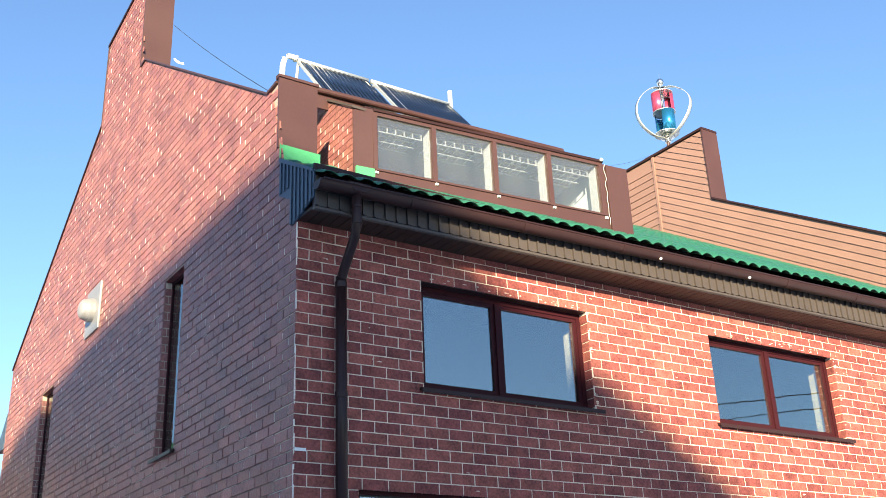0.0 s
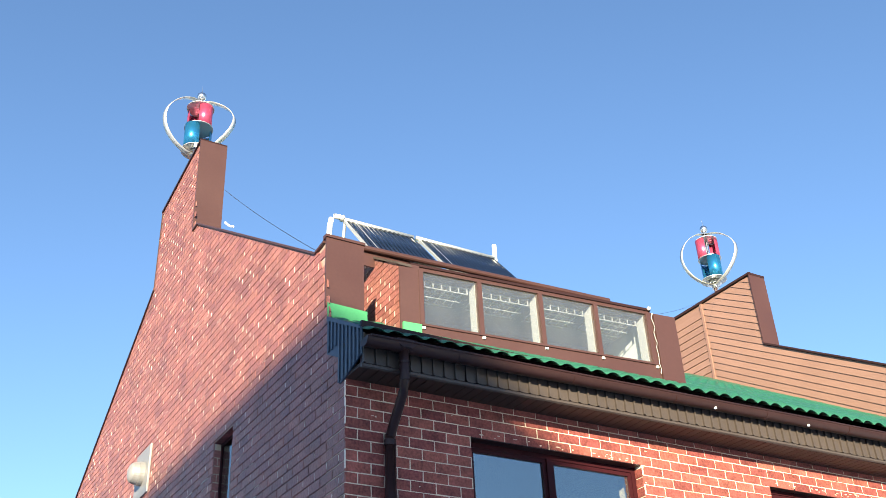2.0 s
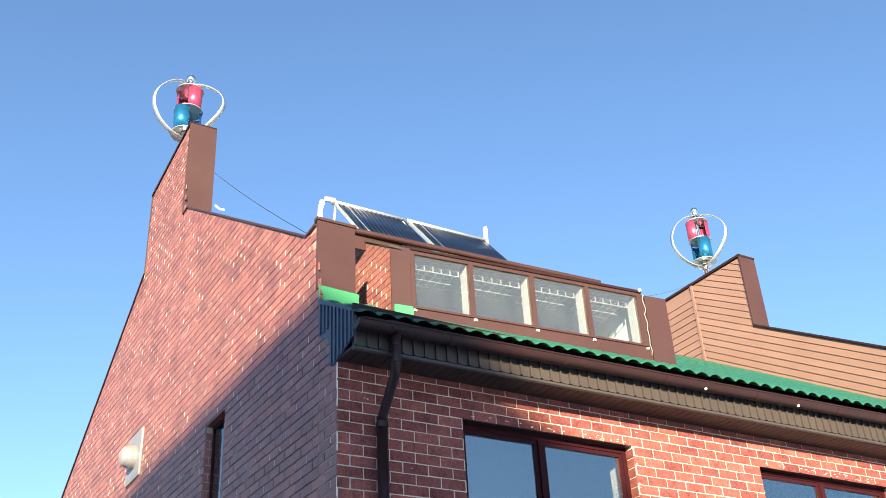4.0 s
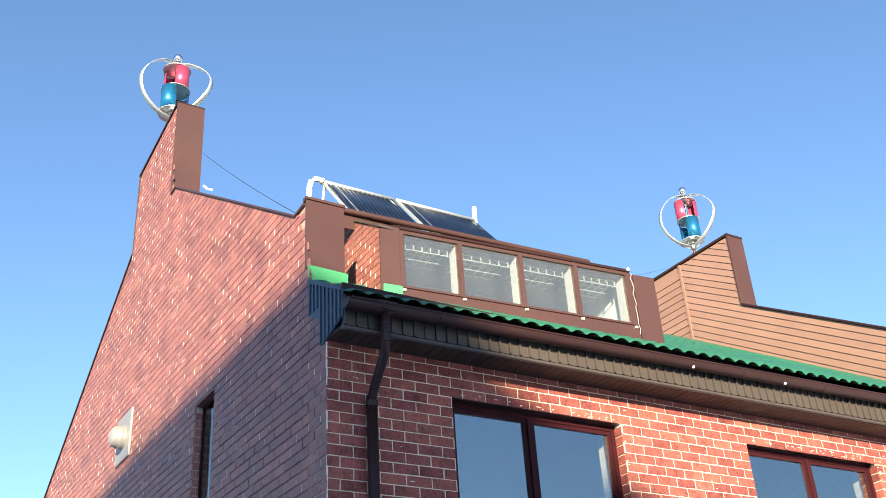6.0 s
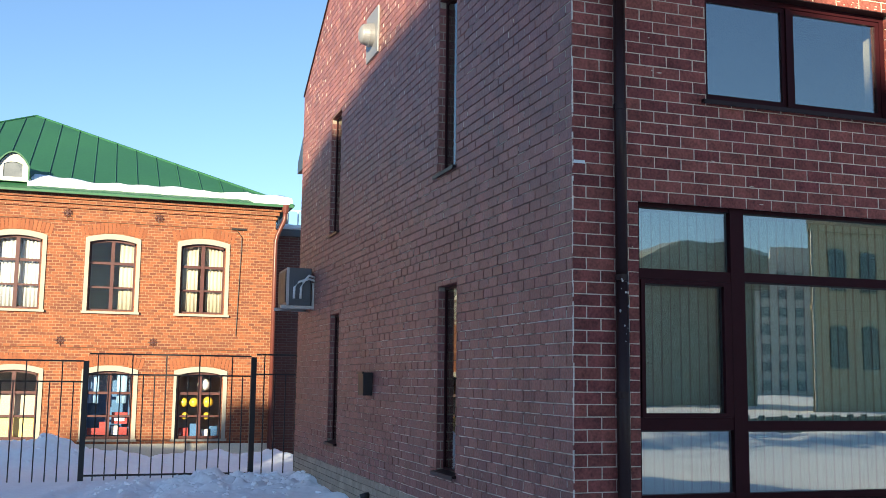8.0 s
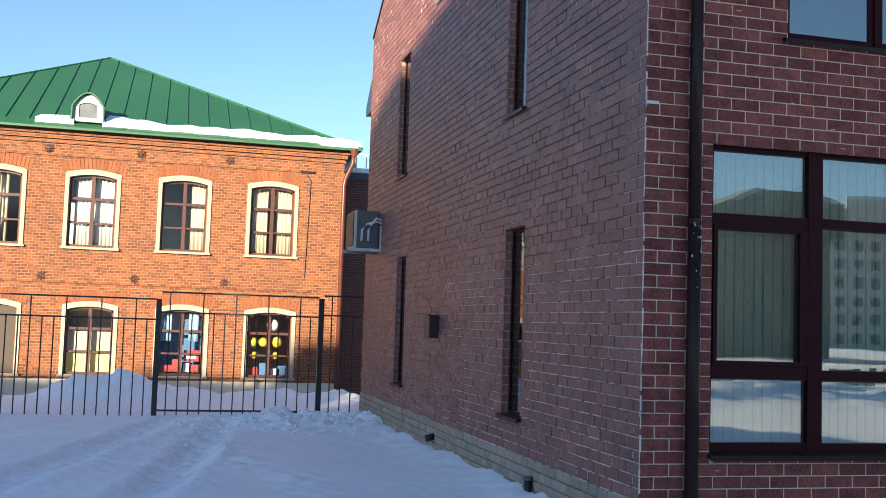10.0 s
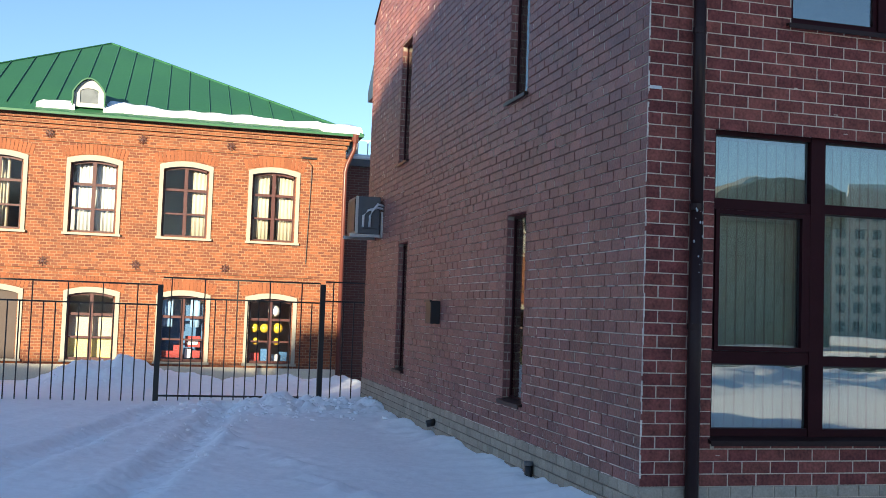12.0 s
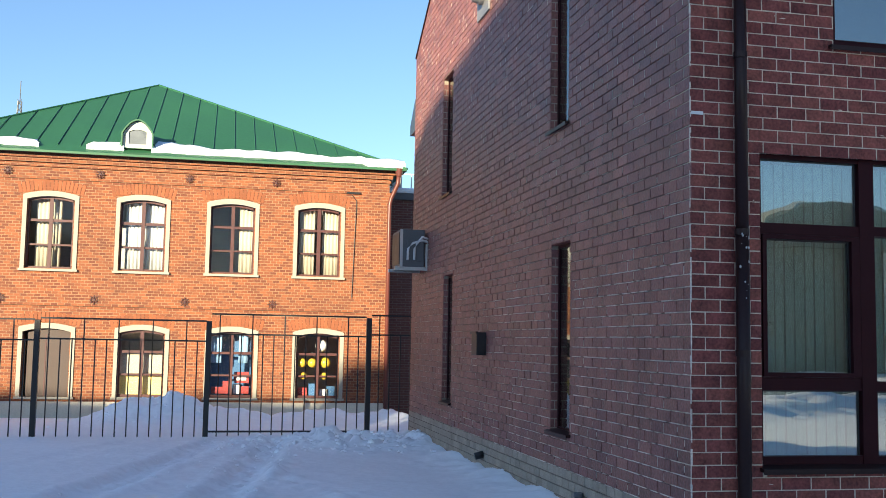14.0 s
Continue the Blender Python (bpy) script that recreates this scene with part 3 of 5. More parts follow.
def downpipe():
    ob = thing("downpipe", "dark brown metal downpipe with hopper and scuffed lower joint", "downpipe")
    x, xt = 0.44, 0.357
    part("hopper", prism(bmesh.new(), [(xt - 0.10, 5.735), (xt + 0.10, 5.735), (xt + 0.10, 5.70), (xt + 0.055, 5.655), (xt - 0.055, 5.655), (xt - 0.10, 5.70)], front_put, -0.532, -0.40), M_DARKBROWN, ob)
    part("upper_pipe", sweep(bmesh.new(), [(xt, -0.465, 5.67), (xt, -0.465, 5.40), (xt, -0.455, 5.33), (xt + 0.005, -0.42, 5.27), (x - 0.045, -0.16, 5.06), (x - 0.04, -0.095, 4.99), (x - 0.04, -0.085, 4.92)], 0.045, 14), M_DARKBROWN, ob, smooth=True)
    part("pipe", rod(bmesh.new(), (x - 0.04, -0.085, 5.0), (x - 0.035, -0.085, 2.45), 0.05, seg=16), M_DARKBROWN, ob, smooth=True)
    part("lower_pipe", rod(bmesh.new(), (x - 0.035, -0.085, 2.5), (x - 0.03, -0.085, -0.12), 0.054, seg=16), M_DARKBROWN, ob, smooth=True)
    for z in (5.52, 5.36, 4.90, 3.9, 2.46, 1.5):
        xx, yy, rr = (xt, -0.465, 0.049) if z > 5.3 else (x - 0.04, -0.085, 0.056)
        part("collar", rod(bmesh.new(), (xx, yy, z), (xx, yy, z + (0.02 if z > 5.3 else 0.05)), rr, seg=16), M_DARKBROWN, ob)
    part("paper_tag", bm_box(x - 0.075, x - 0.015, -0.14, -0.137, 5.06, 5.09), M_WHITE, ob, "small white tag")
    rnd = random.Random(5)
    for k in range(14):
        a = rnd.uniform(-2.4, -0.9)
        z = rnd.uniform(1.95, 2.5)
        r = rnd.uniform(0.003, 0.010)
        part("paint_fleck", ball(bmesh.new(), (x - 0.035 + 0.053 * math.cos(a), -0.085 + 0.053 * math.sin(a), z), r, 6, 1.4), M_ALU, ob)


downpipe()


# ---- parapet ends and copings ----
def parapet_trim():
    ob = thing("parapet_coping", "brown sheet metal coping over the gable parapet", "coping", kind="structure")
    part("front_pier", bm_box(-0.012, 0.41, 0.435, 0.459, 6.45, 7.25), M_BROWN, ob, "flat brown sheet on the pier")
    part("pier_cap", prism(bmesh.new(), [(0.42, 7.24), (0.42, 7.27), (0.5, 7.28), (0.5, 7.23)], gable_put, -0.02, 0.42), M_BROWN, ob)
    part("slope_cap", prism(bmesh.new(), [(0.73, 7.187), (0.73, 7.212), (5.22, 10.139), (5.22, 10.112)], gable_put, -0.02, 0.42), M_BROWN, ob)
    part("short_cap", prism(bmesh.new(), [(0.502, 7.204), (0.502, 7.23), (0.729, 7.212), (0.729, 7.187)], gable_put, -0.02, 0.42), M_BROWN, ob)
    part("upper_pier", bm_box(-0.012, 0.43, 5.425, 5.449, 10.12, 11.83), M_BROWN, ob, "flat brown sheet on the pier")
    part("step_cap", bm_box(-0.018, 0.42, 5.221, 5.424, 10.102, 10.135), M_BROWN, ob)
    part("top_cap", prism(bmesh.new(), [(5.43, 11.82), (5.43, 11.86), (7.42, 11.62), (7.42, 11.58)], gable_put, -0.02, 0.43), M_DARKBROWN, ob)
    part("rear_pier", bm_box(-0.012, 0.43, 7.401, 7.42, 10.05, 11.6), M_BROWN, ob)
    part("rear_slope_cap", prism(bmesh.new(), [(7.42, 10.04), (7.42, 10.075), (BACK_Y + 0.02, 7.26), (BACK_Y + 0.02, 7.225)], gable_put, -0.02, 0.43), M_DARKBROWN, ob)
    part("green_flashing", prism(bmesh.new(), [(-0.01, 6.31), (0.42, 6.27), (0.42, 6.45), (-0.01, 6.465)], front_put, 0.383, 0.395), M_FLASH, ob, "bright green painted flashing")
    part("rear_eaves", prism(bmesh.new(), [(BACK_Y + 0.0, 5.75), (BACK_Y + 0.5, 5.75), (BACK_Y + 0.5, 5.95), (BACK_Y, 6.4)], gable_put, -0.01, 1.0), M_SLATE, ob, "dark boxed rear eaves")


parapet_trim()

PARTY_X = 11.3


def party_parapet():
    """The parapet at the far end, clad in siding."""
    ob = thing("siding_parapet", "stepped roof parapet clad in tan horizontal siding", "parapet", kind="structure")
    prof = [(0.1, 7.40), (4.75, 10.19), (4.7501, 11.76), (9.4, 11.78)]
    part("core", pierced(bmesh.new(), prof, 5.4, [], gable_put, PARTY_X + 0.02, PARTY_X + 0.4), M_SIDING, ob)
    slope, h = 0.60, 0.155

    def board(poly):
        if len(poly) < 3:
            return
        bm = bmesh.new()
        n = len(poly)
        lo = [bm.verts.new((PARTY_X + 0.019, u, w)) for u, w in poly]
        mid = sum(w - slope * u for u, w in poly) / n
        hi = [bm.verts.new((PARTY_X + (-0.004 if w - slope * u < mid else 0.012), u, w)) for u, w in poly]
        bm.faces.new(lo), bm.faces.new(hi[::-1])
        for i in range(n):
            bm.faces.new((lo[i], hi[i], hi[(i + 1) % n], lo[(i + 1) % n]))
        part("siding_board", bm, M_SIDING, ob)
    for k in range(-22, 12):
        c = 7.34 + k * h

        def strip(y0, y1):
            q = [(y0, c + slope * y0), (y1, c + slope * y1), (y1, c + h - 0.008 + slope * y1), (y0, c + h - 0.008 + slope * y0)]
            q = clip(q, lambda u, w: 11.74 - w)
            return clip(q, lambda u, w: w - 5.6)
        if k < 0:
            board(strip(0.1, 6.14))
        else:
            board(strip(4.76, 6.14))
    slope = 0.0
    z = 6.5
    while z < 11.6:
        board([(6.2, z), (9.38, z), (9.38, z + h - 0.008), (6.2, z + h - 0.008)])
        z += h
    part("corner_trim", prism(bmesh.new(), [(6.14, 6.0), (6.2, 6.0), (6.2, 11.76), (6.14, 11.76)], gable_put, PARTY_X - 0.022, PARTY_X + 0.02), M_SIDING, ob)
    part("pier", bm_box(PARTY_X - 0.02, PARTY_X + 0.42, 4.72, 4.748, 10.2, 11.78), M_BROWN, ob, "flat brown sheet on the pier")
    part("cap", prism(bmesh.new(), [(0.05, 7.375), (0.05, 7.415), (4.72, 10.22), (4.72, 10.18)], gable_put, PARTY_X - 0.03, PARTY_X + 0.42), M_DARKBROWN, ob)
    part("cap", prism(bmesh.new(), [(4.71, 11.765), (4.71, 11.81), (9.42, 11.83), (9.42, 11.785)], gable_put, PARTY_X - 0.03, PARTY_X + 0.42), M_DARKBROWN, ob)


party_parapet()


# ---- glazed dormer ----
def dormer():
    ob = thing("glazed_dormer", "brown framed rooftop glazing with four panes and brick cheek", "dormer", kind="structure")
    turn = Matrix.Rotation(math.atan2(-0.32, 3.61), 3, "Z")
    org = Vector((0.92, 0.62, 0))

    def P(name, bm, mat, label="", parent=None):
        bmesh.ops.rotate(bm, verts=bm.verts, cent=(0, 0, 0), matrix=turn)
        bmesh.ops.translate(bm, verts=bm.verts, vec=org)
        return part(name, bm, mat, parent or ob, label)
    us = [0.25, 0.957, 1.73, 2.465, 3.20]
    z0, z1 = 6.555, 7.22
    P("pier", bm_box(0.0, 0.235, 0.0, 0.25, 6.3, 7.275), M_BROWN, "flat brown sheet on the pier")
    P("pier", bm_box(3.29, 3.60, 0.0, 0.25, 6.1, 7.24), M_BROWN, "flat brown sheet on the pier")
    P("header", bm_box(0.235, 3.25, 0.01, 0.10, z1, 7.285), M_BROWN)
    P("corner_post", bm_box(3.226, 3.289, 0.03, 0.12, 6.3, 7.26), M_BROWN)
    P("drip_flashing", bm_box(0.236, 3.25, -0.006, 0.009, 7.262, 7.29), M_DARKBROWN)
    P("sill_board", bm_box(0.236, 3.225, -0.02, 0.10, 6.25, z0), M_BROWN)
    P("sill_lip", bm_box(0.236, 3.225, -0.035, 0.02, z0 - 0.012, z0 + 0.012), M_BROWN)
    for i, u in enumerate(us):
        m = P("mullion", bm_box(u - 0.025, u + 0.025, -0.01, 0.06, z0, z1), M_BROWN)
        P("reveal", bm_box(u - 0.028, u + 0.020, 0.062, 0.20, z0, z1), M_ROOM, "pale inner reveal", m)
        P("bracket", bm_box(u - 0.016, u + 0.016, -0.04, -0.021, z0 - 0.05, z0 - 0.025), M_WHITE, "white cable bracket", m)
    for a, b in zip(us, us[1:]):
        pane = P("pane", bm_box(a + 0.026, b - 0.026, 0.03, 0.036, z0, z1), M_CLEAR2, "grey reflecting pane")
        pane.visible_shadow = False
        # pale grid under the inner ceiling, two rows deep, stands for a reflection
        la = P("lattice", bm_box(a + 0.10, b - 0.06, 0.16, 0.175, z1 - 0.03, z1 - 0.018), M_ALU, "pale grid standing in for a reflection in the pane")
        for yy, zz in ((0.16, z1 - 0.10), (0.36, z1 - 0.03), (0.36, z1 - 0.10), (0.56, z1 - 0.06)):
            P("reflection_grid_rail", bm_box(a + 0.10, b - 0.06, yy, yy + 0.014, zz, zz + 0.012), M_ALU, "", la)
        for k in range(6):
            x = a + 0.11 + k * (b - a - 0.19) / 5
            P("reflection_grid_bar", bm_box(x, x + 0.014, 0.16, 0.574, z1 - 0.032, z1 - 0.022), M_ALU, "", la)
            P("reflection_grid_bar", bm_box(x, x + 0.014, 0.158, 0.172, z1 - 0.10, z1 - 0.02), M_ALU, "", la)
    rope = sweep(bmesh.new(), [(3.262 + 0.012 * math.sin(k * 2.2), -0.005 + 0.008 * math.cos(k * 1.7), 6.45 + 0.066 * k) for k in range(13)], 0.0035, 6)
    P("hanging_cable", rope, M_ROOM, "thin pale cable down the pier")
    P("cable_knot", ball(bmesh.new(), (3.22, -0.02, 7.285), 0.024, 10), M_ROOM, "pale cable knot")
    P("inner_wall", bm_box(0.0, 3.60, 1.1, 1.15, 6.4, 7.6), M_ATTIC)
    P("inner_ceiling", bm_box(0.27, 3.25, 0.102, 1.1, 7.24, 7.28), M_ATTIC)
    P("inner_side", bm_box(3.3, 3.6, 0.26, 1.5, 6.4, 7.4), M_WHITE)
    P("inner_floor", bm_box(0.0, 3.60, 0.25, 1.5, 6.42, 6.5), M_ATTIC)
    # shed roof behind the header, with its drip pipe
    bm = bmesh.new()
    prism(bm, [(0.02, 7.291), (0.02, 7.31), (0.55, 7.55), (2.2, 7.66), (2.2, 7.60), (0.55, 7.50)], gable_put, 0.15, 3.25)
    P("shed_roof", bm, M_DARKBROWN)
    b = rod(bmesh.new(), (0.40, 1.17, 7.695), (4.215, 1.10, 7.785), 0.034, seg=12)
    part("drip_pipe", b, M_BROWN, ob, "round brown gutter pipe")
    # brick cheek that runs back from the pier
    cheek = part("cheek", pierced(bmesh.new(), [(0.64, 7.25), (1.7, 7.93)], 6.3, [], gable_put, 0.932, 1.05), M_GMORTAR, ob, "brick cheek wall")
    part("cheek_coping", prism(bmesh.new(), [(0.60, 7.235), (0.60, 7.265), (1.7, 7.97), (1.7, 7.94)], gable_put, 0.90, 1.06), M_FASCIA, ob, "grey-brown sheet coping")
    rnd = random.Random(6)
    for k in range(22):
        w = 6.28 + 0.078 * k
        u = 0.64 - (0.105 if k % 2 else 0)
        while u < 1.7:
            q = [(max(u, 0.64), w), (min(u + 0.200, 1.7), w), (min(u + 0.200, 1.7), w + 0.070), (max(u, 0.64), w + 0.070)]
            q = clip(q, lambda uu, ww: 7.24 + 0.64 * (uu - 0.64) - ww)
            if len(q) >= 3 and q[1][0] - q[0][0] > 0.03:
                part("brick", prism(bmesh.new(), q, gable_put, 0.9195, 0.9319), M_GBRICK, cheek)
                if rnd.random() < 0.6 and w < 7.1 + 0.6 * (u - 0.64) and u + 0.21 < 1.7:
                    part("mortar_bead", bm_box(0.917, 0.9318, u + 0.200, u + 0.210, w + 0.006, w + 0.068), M_BEAD, cheek)
            u += 0.21
    part("eaves_board", bm_box(0.40, 1.80, 1.19, 1.21, 7.50, 7.70), M_BROWN, ob)
    P("green_flashing", bm_box(0.02, 0.23, -0.03, -0.001, 6.40, 6.555), M_FLASH, "bright green painted flashing")


M_CLEAR2 = glass("grey_glass", 0.12, (0.82, 0.85, 0.88), 0.05)
M_ATTIC = material("grey_attic_lining", (0.20, 0.215, 0.235), 0.9, 0, 0.12, 2, 40, 0.1)
dormer()


# ---- solar collector on the dormer's roof ----
def collector(x0, y0, x1, y1, z, count, label):
    ob = thing("solar_collector", label, "solar collector", "tube collectors")
    a, b = Vector((x0, y0, z)), Vector((x1, y1, z))
    d = (b - a).normalized()
    side = Vector((0, -0.655, -0.755))
    part("manifold", rod(bmesh.new(), a - d * 0.03, b + d * 0.03, 0.030, seg=14), M_ALU, ob, "pale insulated header pipe", True)
    for i in range(count):
        p = a + (b - a) * ((i + 0.9) / count)
        part("tube", rod(bmesh.new(), p + side * 0.03, p + side * 1.05, 0.0165, seg=10), M_TUBE, ob, smooth=True)
    for p in (a, a + d * 0.14):
        bm = bmesh.new()
        q = [p + Vector((0, 0, 0.0)), p + d * 0.03, p + d * 0.03 + side * 1.06, p + side * 1.06]
        vs = [bm.verts.new(v) for v in q] + [bm.verts.new(v + Vector((0, 0.02, -0.02))) for v in q]
        for f in ((0, 1, 2, 3), (7, 6, 5, 4), (0, 4, 5, 1), (1, 5, 6, 2), (2, 6, 7, 3), (3, 7, 4, 0)):
            bm.faces.new([vs[k] for k in f])
        part("side_rail", bm, M_ALU, ob)
    for p in (a + d * 0.02, b - d * 0.02):
        part("back_leg", rod(bmesh.new(), p, p + Vector((0, 0.25, -1.15)), 0.02), M_ALU, ob)
    part("foot_rail", rod(bmesh.new(), a + side * 1.07, b + side * 1.07, 0.02), M_ALU, ob)
    return ob


collector(0.91, 2.0, 1.86, 2.0, 8.605, 15, "evacuated tube solar collector with dark blue tubes")
c2 = collector(1.96, 2.0, 3.085, 2.0, 8.61, 18, "longer evacuated tube solar collector with dark blue tubes")
part("vent_stub", rod(bmesh.new(), (3.135, 2.0, 8.46), (3.135, 2.0, 8.82), 0.03, seg=12), M_WHITE, c2, "white upright end pipe")
pp = thing("insulated_pipe", "thick white insulated pipe bent over the collector", "pipe")
part("pipe", sweep(bmesh.new(), [(0.70, 2.0, 7.3), (0.71, 2.0, 8.2), (0.725, 2.0, 8.48), (0.745, 2.0, 8.57), (0.79, 2.0, 8.62), (0.85, 2.0, 8.625), (0.91, 2.0, 8.61)], 0.034, 12), M_WHITE, pp, smooth=True)
tagged(pp, group="collector pipes")
part("elbow_band", rod(bmesh.new(), (0.88, 2.0, 8.62), (0.905, 2.0, 8.612), 0.046, seg=12), M_ALU, pp)


# ---- wind turbines ----
def turbine(x, y, z, pole, turn, blade, label):
    ob = thing("wind_turbine", label, "wind turbine", "rooftop wind turbines", at=(x, y, z))
    part("pole", rod(bmesh.new(), (0, 0, -pole), (0, 0, 0.18), 0.035, seg=12), M_BROWN, ob, "brown mounting pole")
    part("hub", rod(bmesh.new(), (0, 0, 0.16), (0, 0, 0.26), 0.07, 0.05, 16), M_STEEL, ob, smooth=False)
    part("generator", rod(bmesh.new(), (0, 0, 0.26), (0, 0, 0.33), 0.15, 0.12, 20), M_STEEL, ob)
    part("shaft", rod(bmesh.new(), (0, 0, 0.3), (0, 0, 1.5), 0.022), M_STEEL, ob)

    def rotor(z0, z1, r, ang, mat, lab):
        for k in range(2):
            bm = bmesh.new()
            a0 = ang + k * math.pi
            cx, cy = 0.55 * r * math.cos(a0), 0.55 * r * math.sin(a0)
            rows = []
            for i in range(15):
                a = a0 - math.pi * 0.5 + math.pi * i / 14
                rows.append([bm.verts.new((cx + q * r * 0.62 * math.cos(a), cy + q * r * 0.62 * math.sin(a), zz)) for q, zz in ((1, z0), (1, z1), (0.96, z1), (0.96, z0))])
            for p, q in zip(rows, rows[1:]):
                for j in range(4):
                    bm.faces.new((p[j], p[(j + 1) % 4], q[(j + 1) % 4], q[j]))
            part("rotor_scoop", bm, mat, ob, lab, True)
    rotor(0.36, 0.82, 0.235, 0.4 + turn, M_BLUE, "shiny blue curved scoop")
    rotor(0.84, 1.26, 0.215, 1.9 + turn, M_RED, "shiny magenta curved scoop")
    for zz, r in ((0.345, 0.27), (0.83, 0.25), (1.27, 0.24)):
        part("disc", rod(bmesh.new(), (0, 0, zz - 0.006), (0, 0, zz + 0.006), r, seg=28), M_ALU, ob)
    part("top_cone", rod(bmesh.new(), (0, 0, 1.27), (0, 0, 1.42), 0.05, 0.03, 14), M_STEEL, ob)
    part("top_ball", ball(bmesh.new(), (0, 0, 1.55), 0.085), M_STEEL, ob, "polished ball finial", True)
    part("spike", rod(bmesh.new(), (0, 0, 1.6), (0, 0, 1.78), 0.008, 0.003), M_STEEL, ob)
    for k in range(3):
        bm = bmesh.new()
        prev = None
        for i in range(33):
            q = i / 32
            a = blade + k * math.pi * 2 / 3 + (q - 0.5) * 0.35
            r = 0.64 * math.sin(math.pi * q) ** 0.55 + 0.03
            c = Vector((r * math.cos(a), r * math.sin(a), 0.24 + 1.18 * q))
            tng = Vector((-math.sin(a), math.cos(a), 0)) * 0.052
            nrm = Vector((math.cos(a), math.sin(a), 0)) * 0.008
            ring = [bm.verts.new(c + v) for v in (tng + nrm, tng - nrm, -tng - nrm, -tng + nrm)]
            if prev:
                for j in range(4):
                    bm.faces.new((prev[j], prev[(j + 1) % 4], ring[(j + 1) % 4], ring[j]))
            else:
                bm.faces.new(ring)
            prev = ring
        bm.faces.new(prev[::-1])
        part("blade", bm, M_ALU, ob, "pale bowed blade", True)
    return ob


turbine(0.24, 6.55, 12.07, 0.42, 0.15, 1.31, "vertical axis wind turbine with magenta and blue rotor, on brick parapet")
far = turbine(PARTY_X + 0.2, 5.85, 11.86, 0.14, 0.9, 0.74, "vertical axis wind turbine with magenta and blue rotor, on siding parapet")
far.scale = (1.0, 1.0, 1.08)


def cable(name, a, b, sag, r, mat, label):
    a, b = Vector(a), Vector(b)
    pts = [a.lerp(b, i / 16) - Vector((0, 0, sag * 4 * (i / 16) * (1 - i / 16))) for i in range(17)]
    tagged(finish(name, sweep(bmesh.new(), pts, r, 6), mat), label, "cable")


cable("guy_wire", (0.44, 5.43, 11.0), (0.16, 0.80, 7.24), 0.05, 0.0035, M_BLACK, "thin dark guy wire from the upper pier")
cable("guy_wire", (4.35, 0.4, 7.3), (11.4, 5.7, 11.95), 0.1, 0.0022, M_BLACK, "thin dark wire to the far turbine")
cable("white_cable", (0.42, 5.2, 10.25), (0.47, 4.95, 10.05), 0.02, 0.018, M_WHITE, "short white cable over the coping")


# ---- things on the gable ----
M_FAN = material("dull_fan_metal", (0.25, 0.24, 0.235), 0.45, 0.3, 0.1, 5, 60, 0.05)


def wall_fan():
    ob = thing("wall_fan", "round steel fan hood on a square metal plate on brick", "fan")
    part("plate", bm_box(-0.03, -0.001, 6.44, 7.13, 6.37, 7.08, 0.004), M_FAN, ob, "square pale metal plate")
    part("collar", rod(bmesh.new(), (-0.03, 6.77, 6.72), (-0.10, 6.77, 6.72), 0.175, seg=28), M_FAN, ob)
    part("hood", rod(bmesh.new(), (-0.10, 6.77, 6.72), (-0.17, 6.77, 6.72), 0.165, 0.15, 28), M_FAN, ob)
    bm = ball(bmesh.new(), (0, 0, 0), 0.145, 20, 0.45)
    bmesh.ops.rotate(bm, verts=bm.verts, cent=(0, 0, 0), matrix=Matrix.Rotation(math.pi / 2, 3, "Y"))
    bmesh.ops.translate(bm, verts=bm.verts, vec=(-0.17, 6.77, 6.72))
    part("dome", bm, M_FAN, ob, "rounded metal cover", True)


wall_fan()


def vent_box():
    ob = thing("vent_box", "small dark metal vent box on the brick wall", "vent")
    part("body", bm_box(-0.14, -0.001, 6.42, 6.72, 1.40, 1.72, 0.008), M_BLACK, ob)
    part("lip", bm_box(-0.16, -0.13, 6.40, 6.74, 1.70, 1.73), M_BLACK, ob)


vent_box()
pf = thing("drain_stub", "short dark drain pipe at the plinth", "pipe")
part("pipe", rod(bmesh.new(), (-0.05, 2.45, -0.2), (-0.05, 2.45, 0.06), 0.042, seg=14), M_BLACK, pf, smooth=True)
part("mouth", rod(bmesh.new(), (-0.05, 2.45, 0.045), (-0.05, 2.45, 0.085), 0.05, seg=14), M_ACGREY, pf)
pf = thing("drain_stub", "short dark drain pipe in the plinth", "pipe")
part("pipe", rod(bmesh.new(), (0.0, 6.5, 0.03), (-0.12, 6.5, 0.0), 0.05, seg=14), M_BLACK, pf, smooth=True)


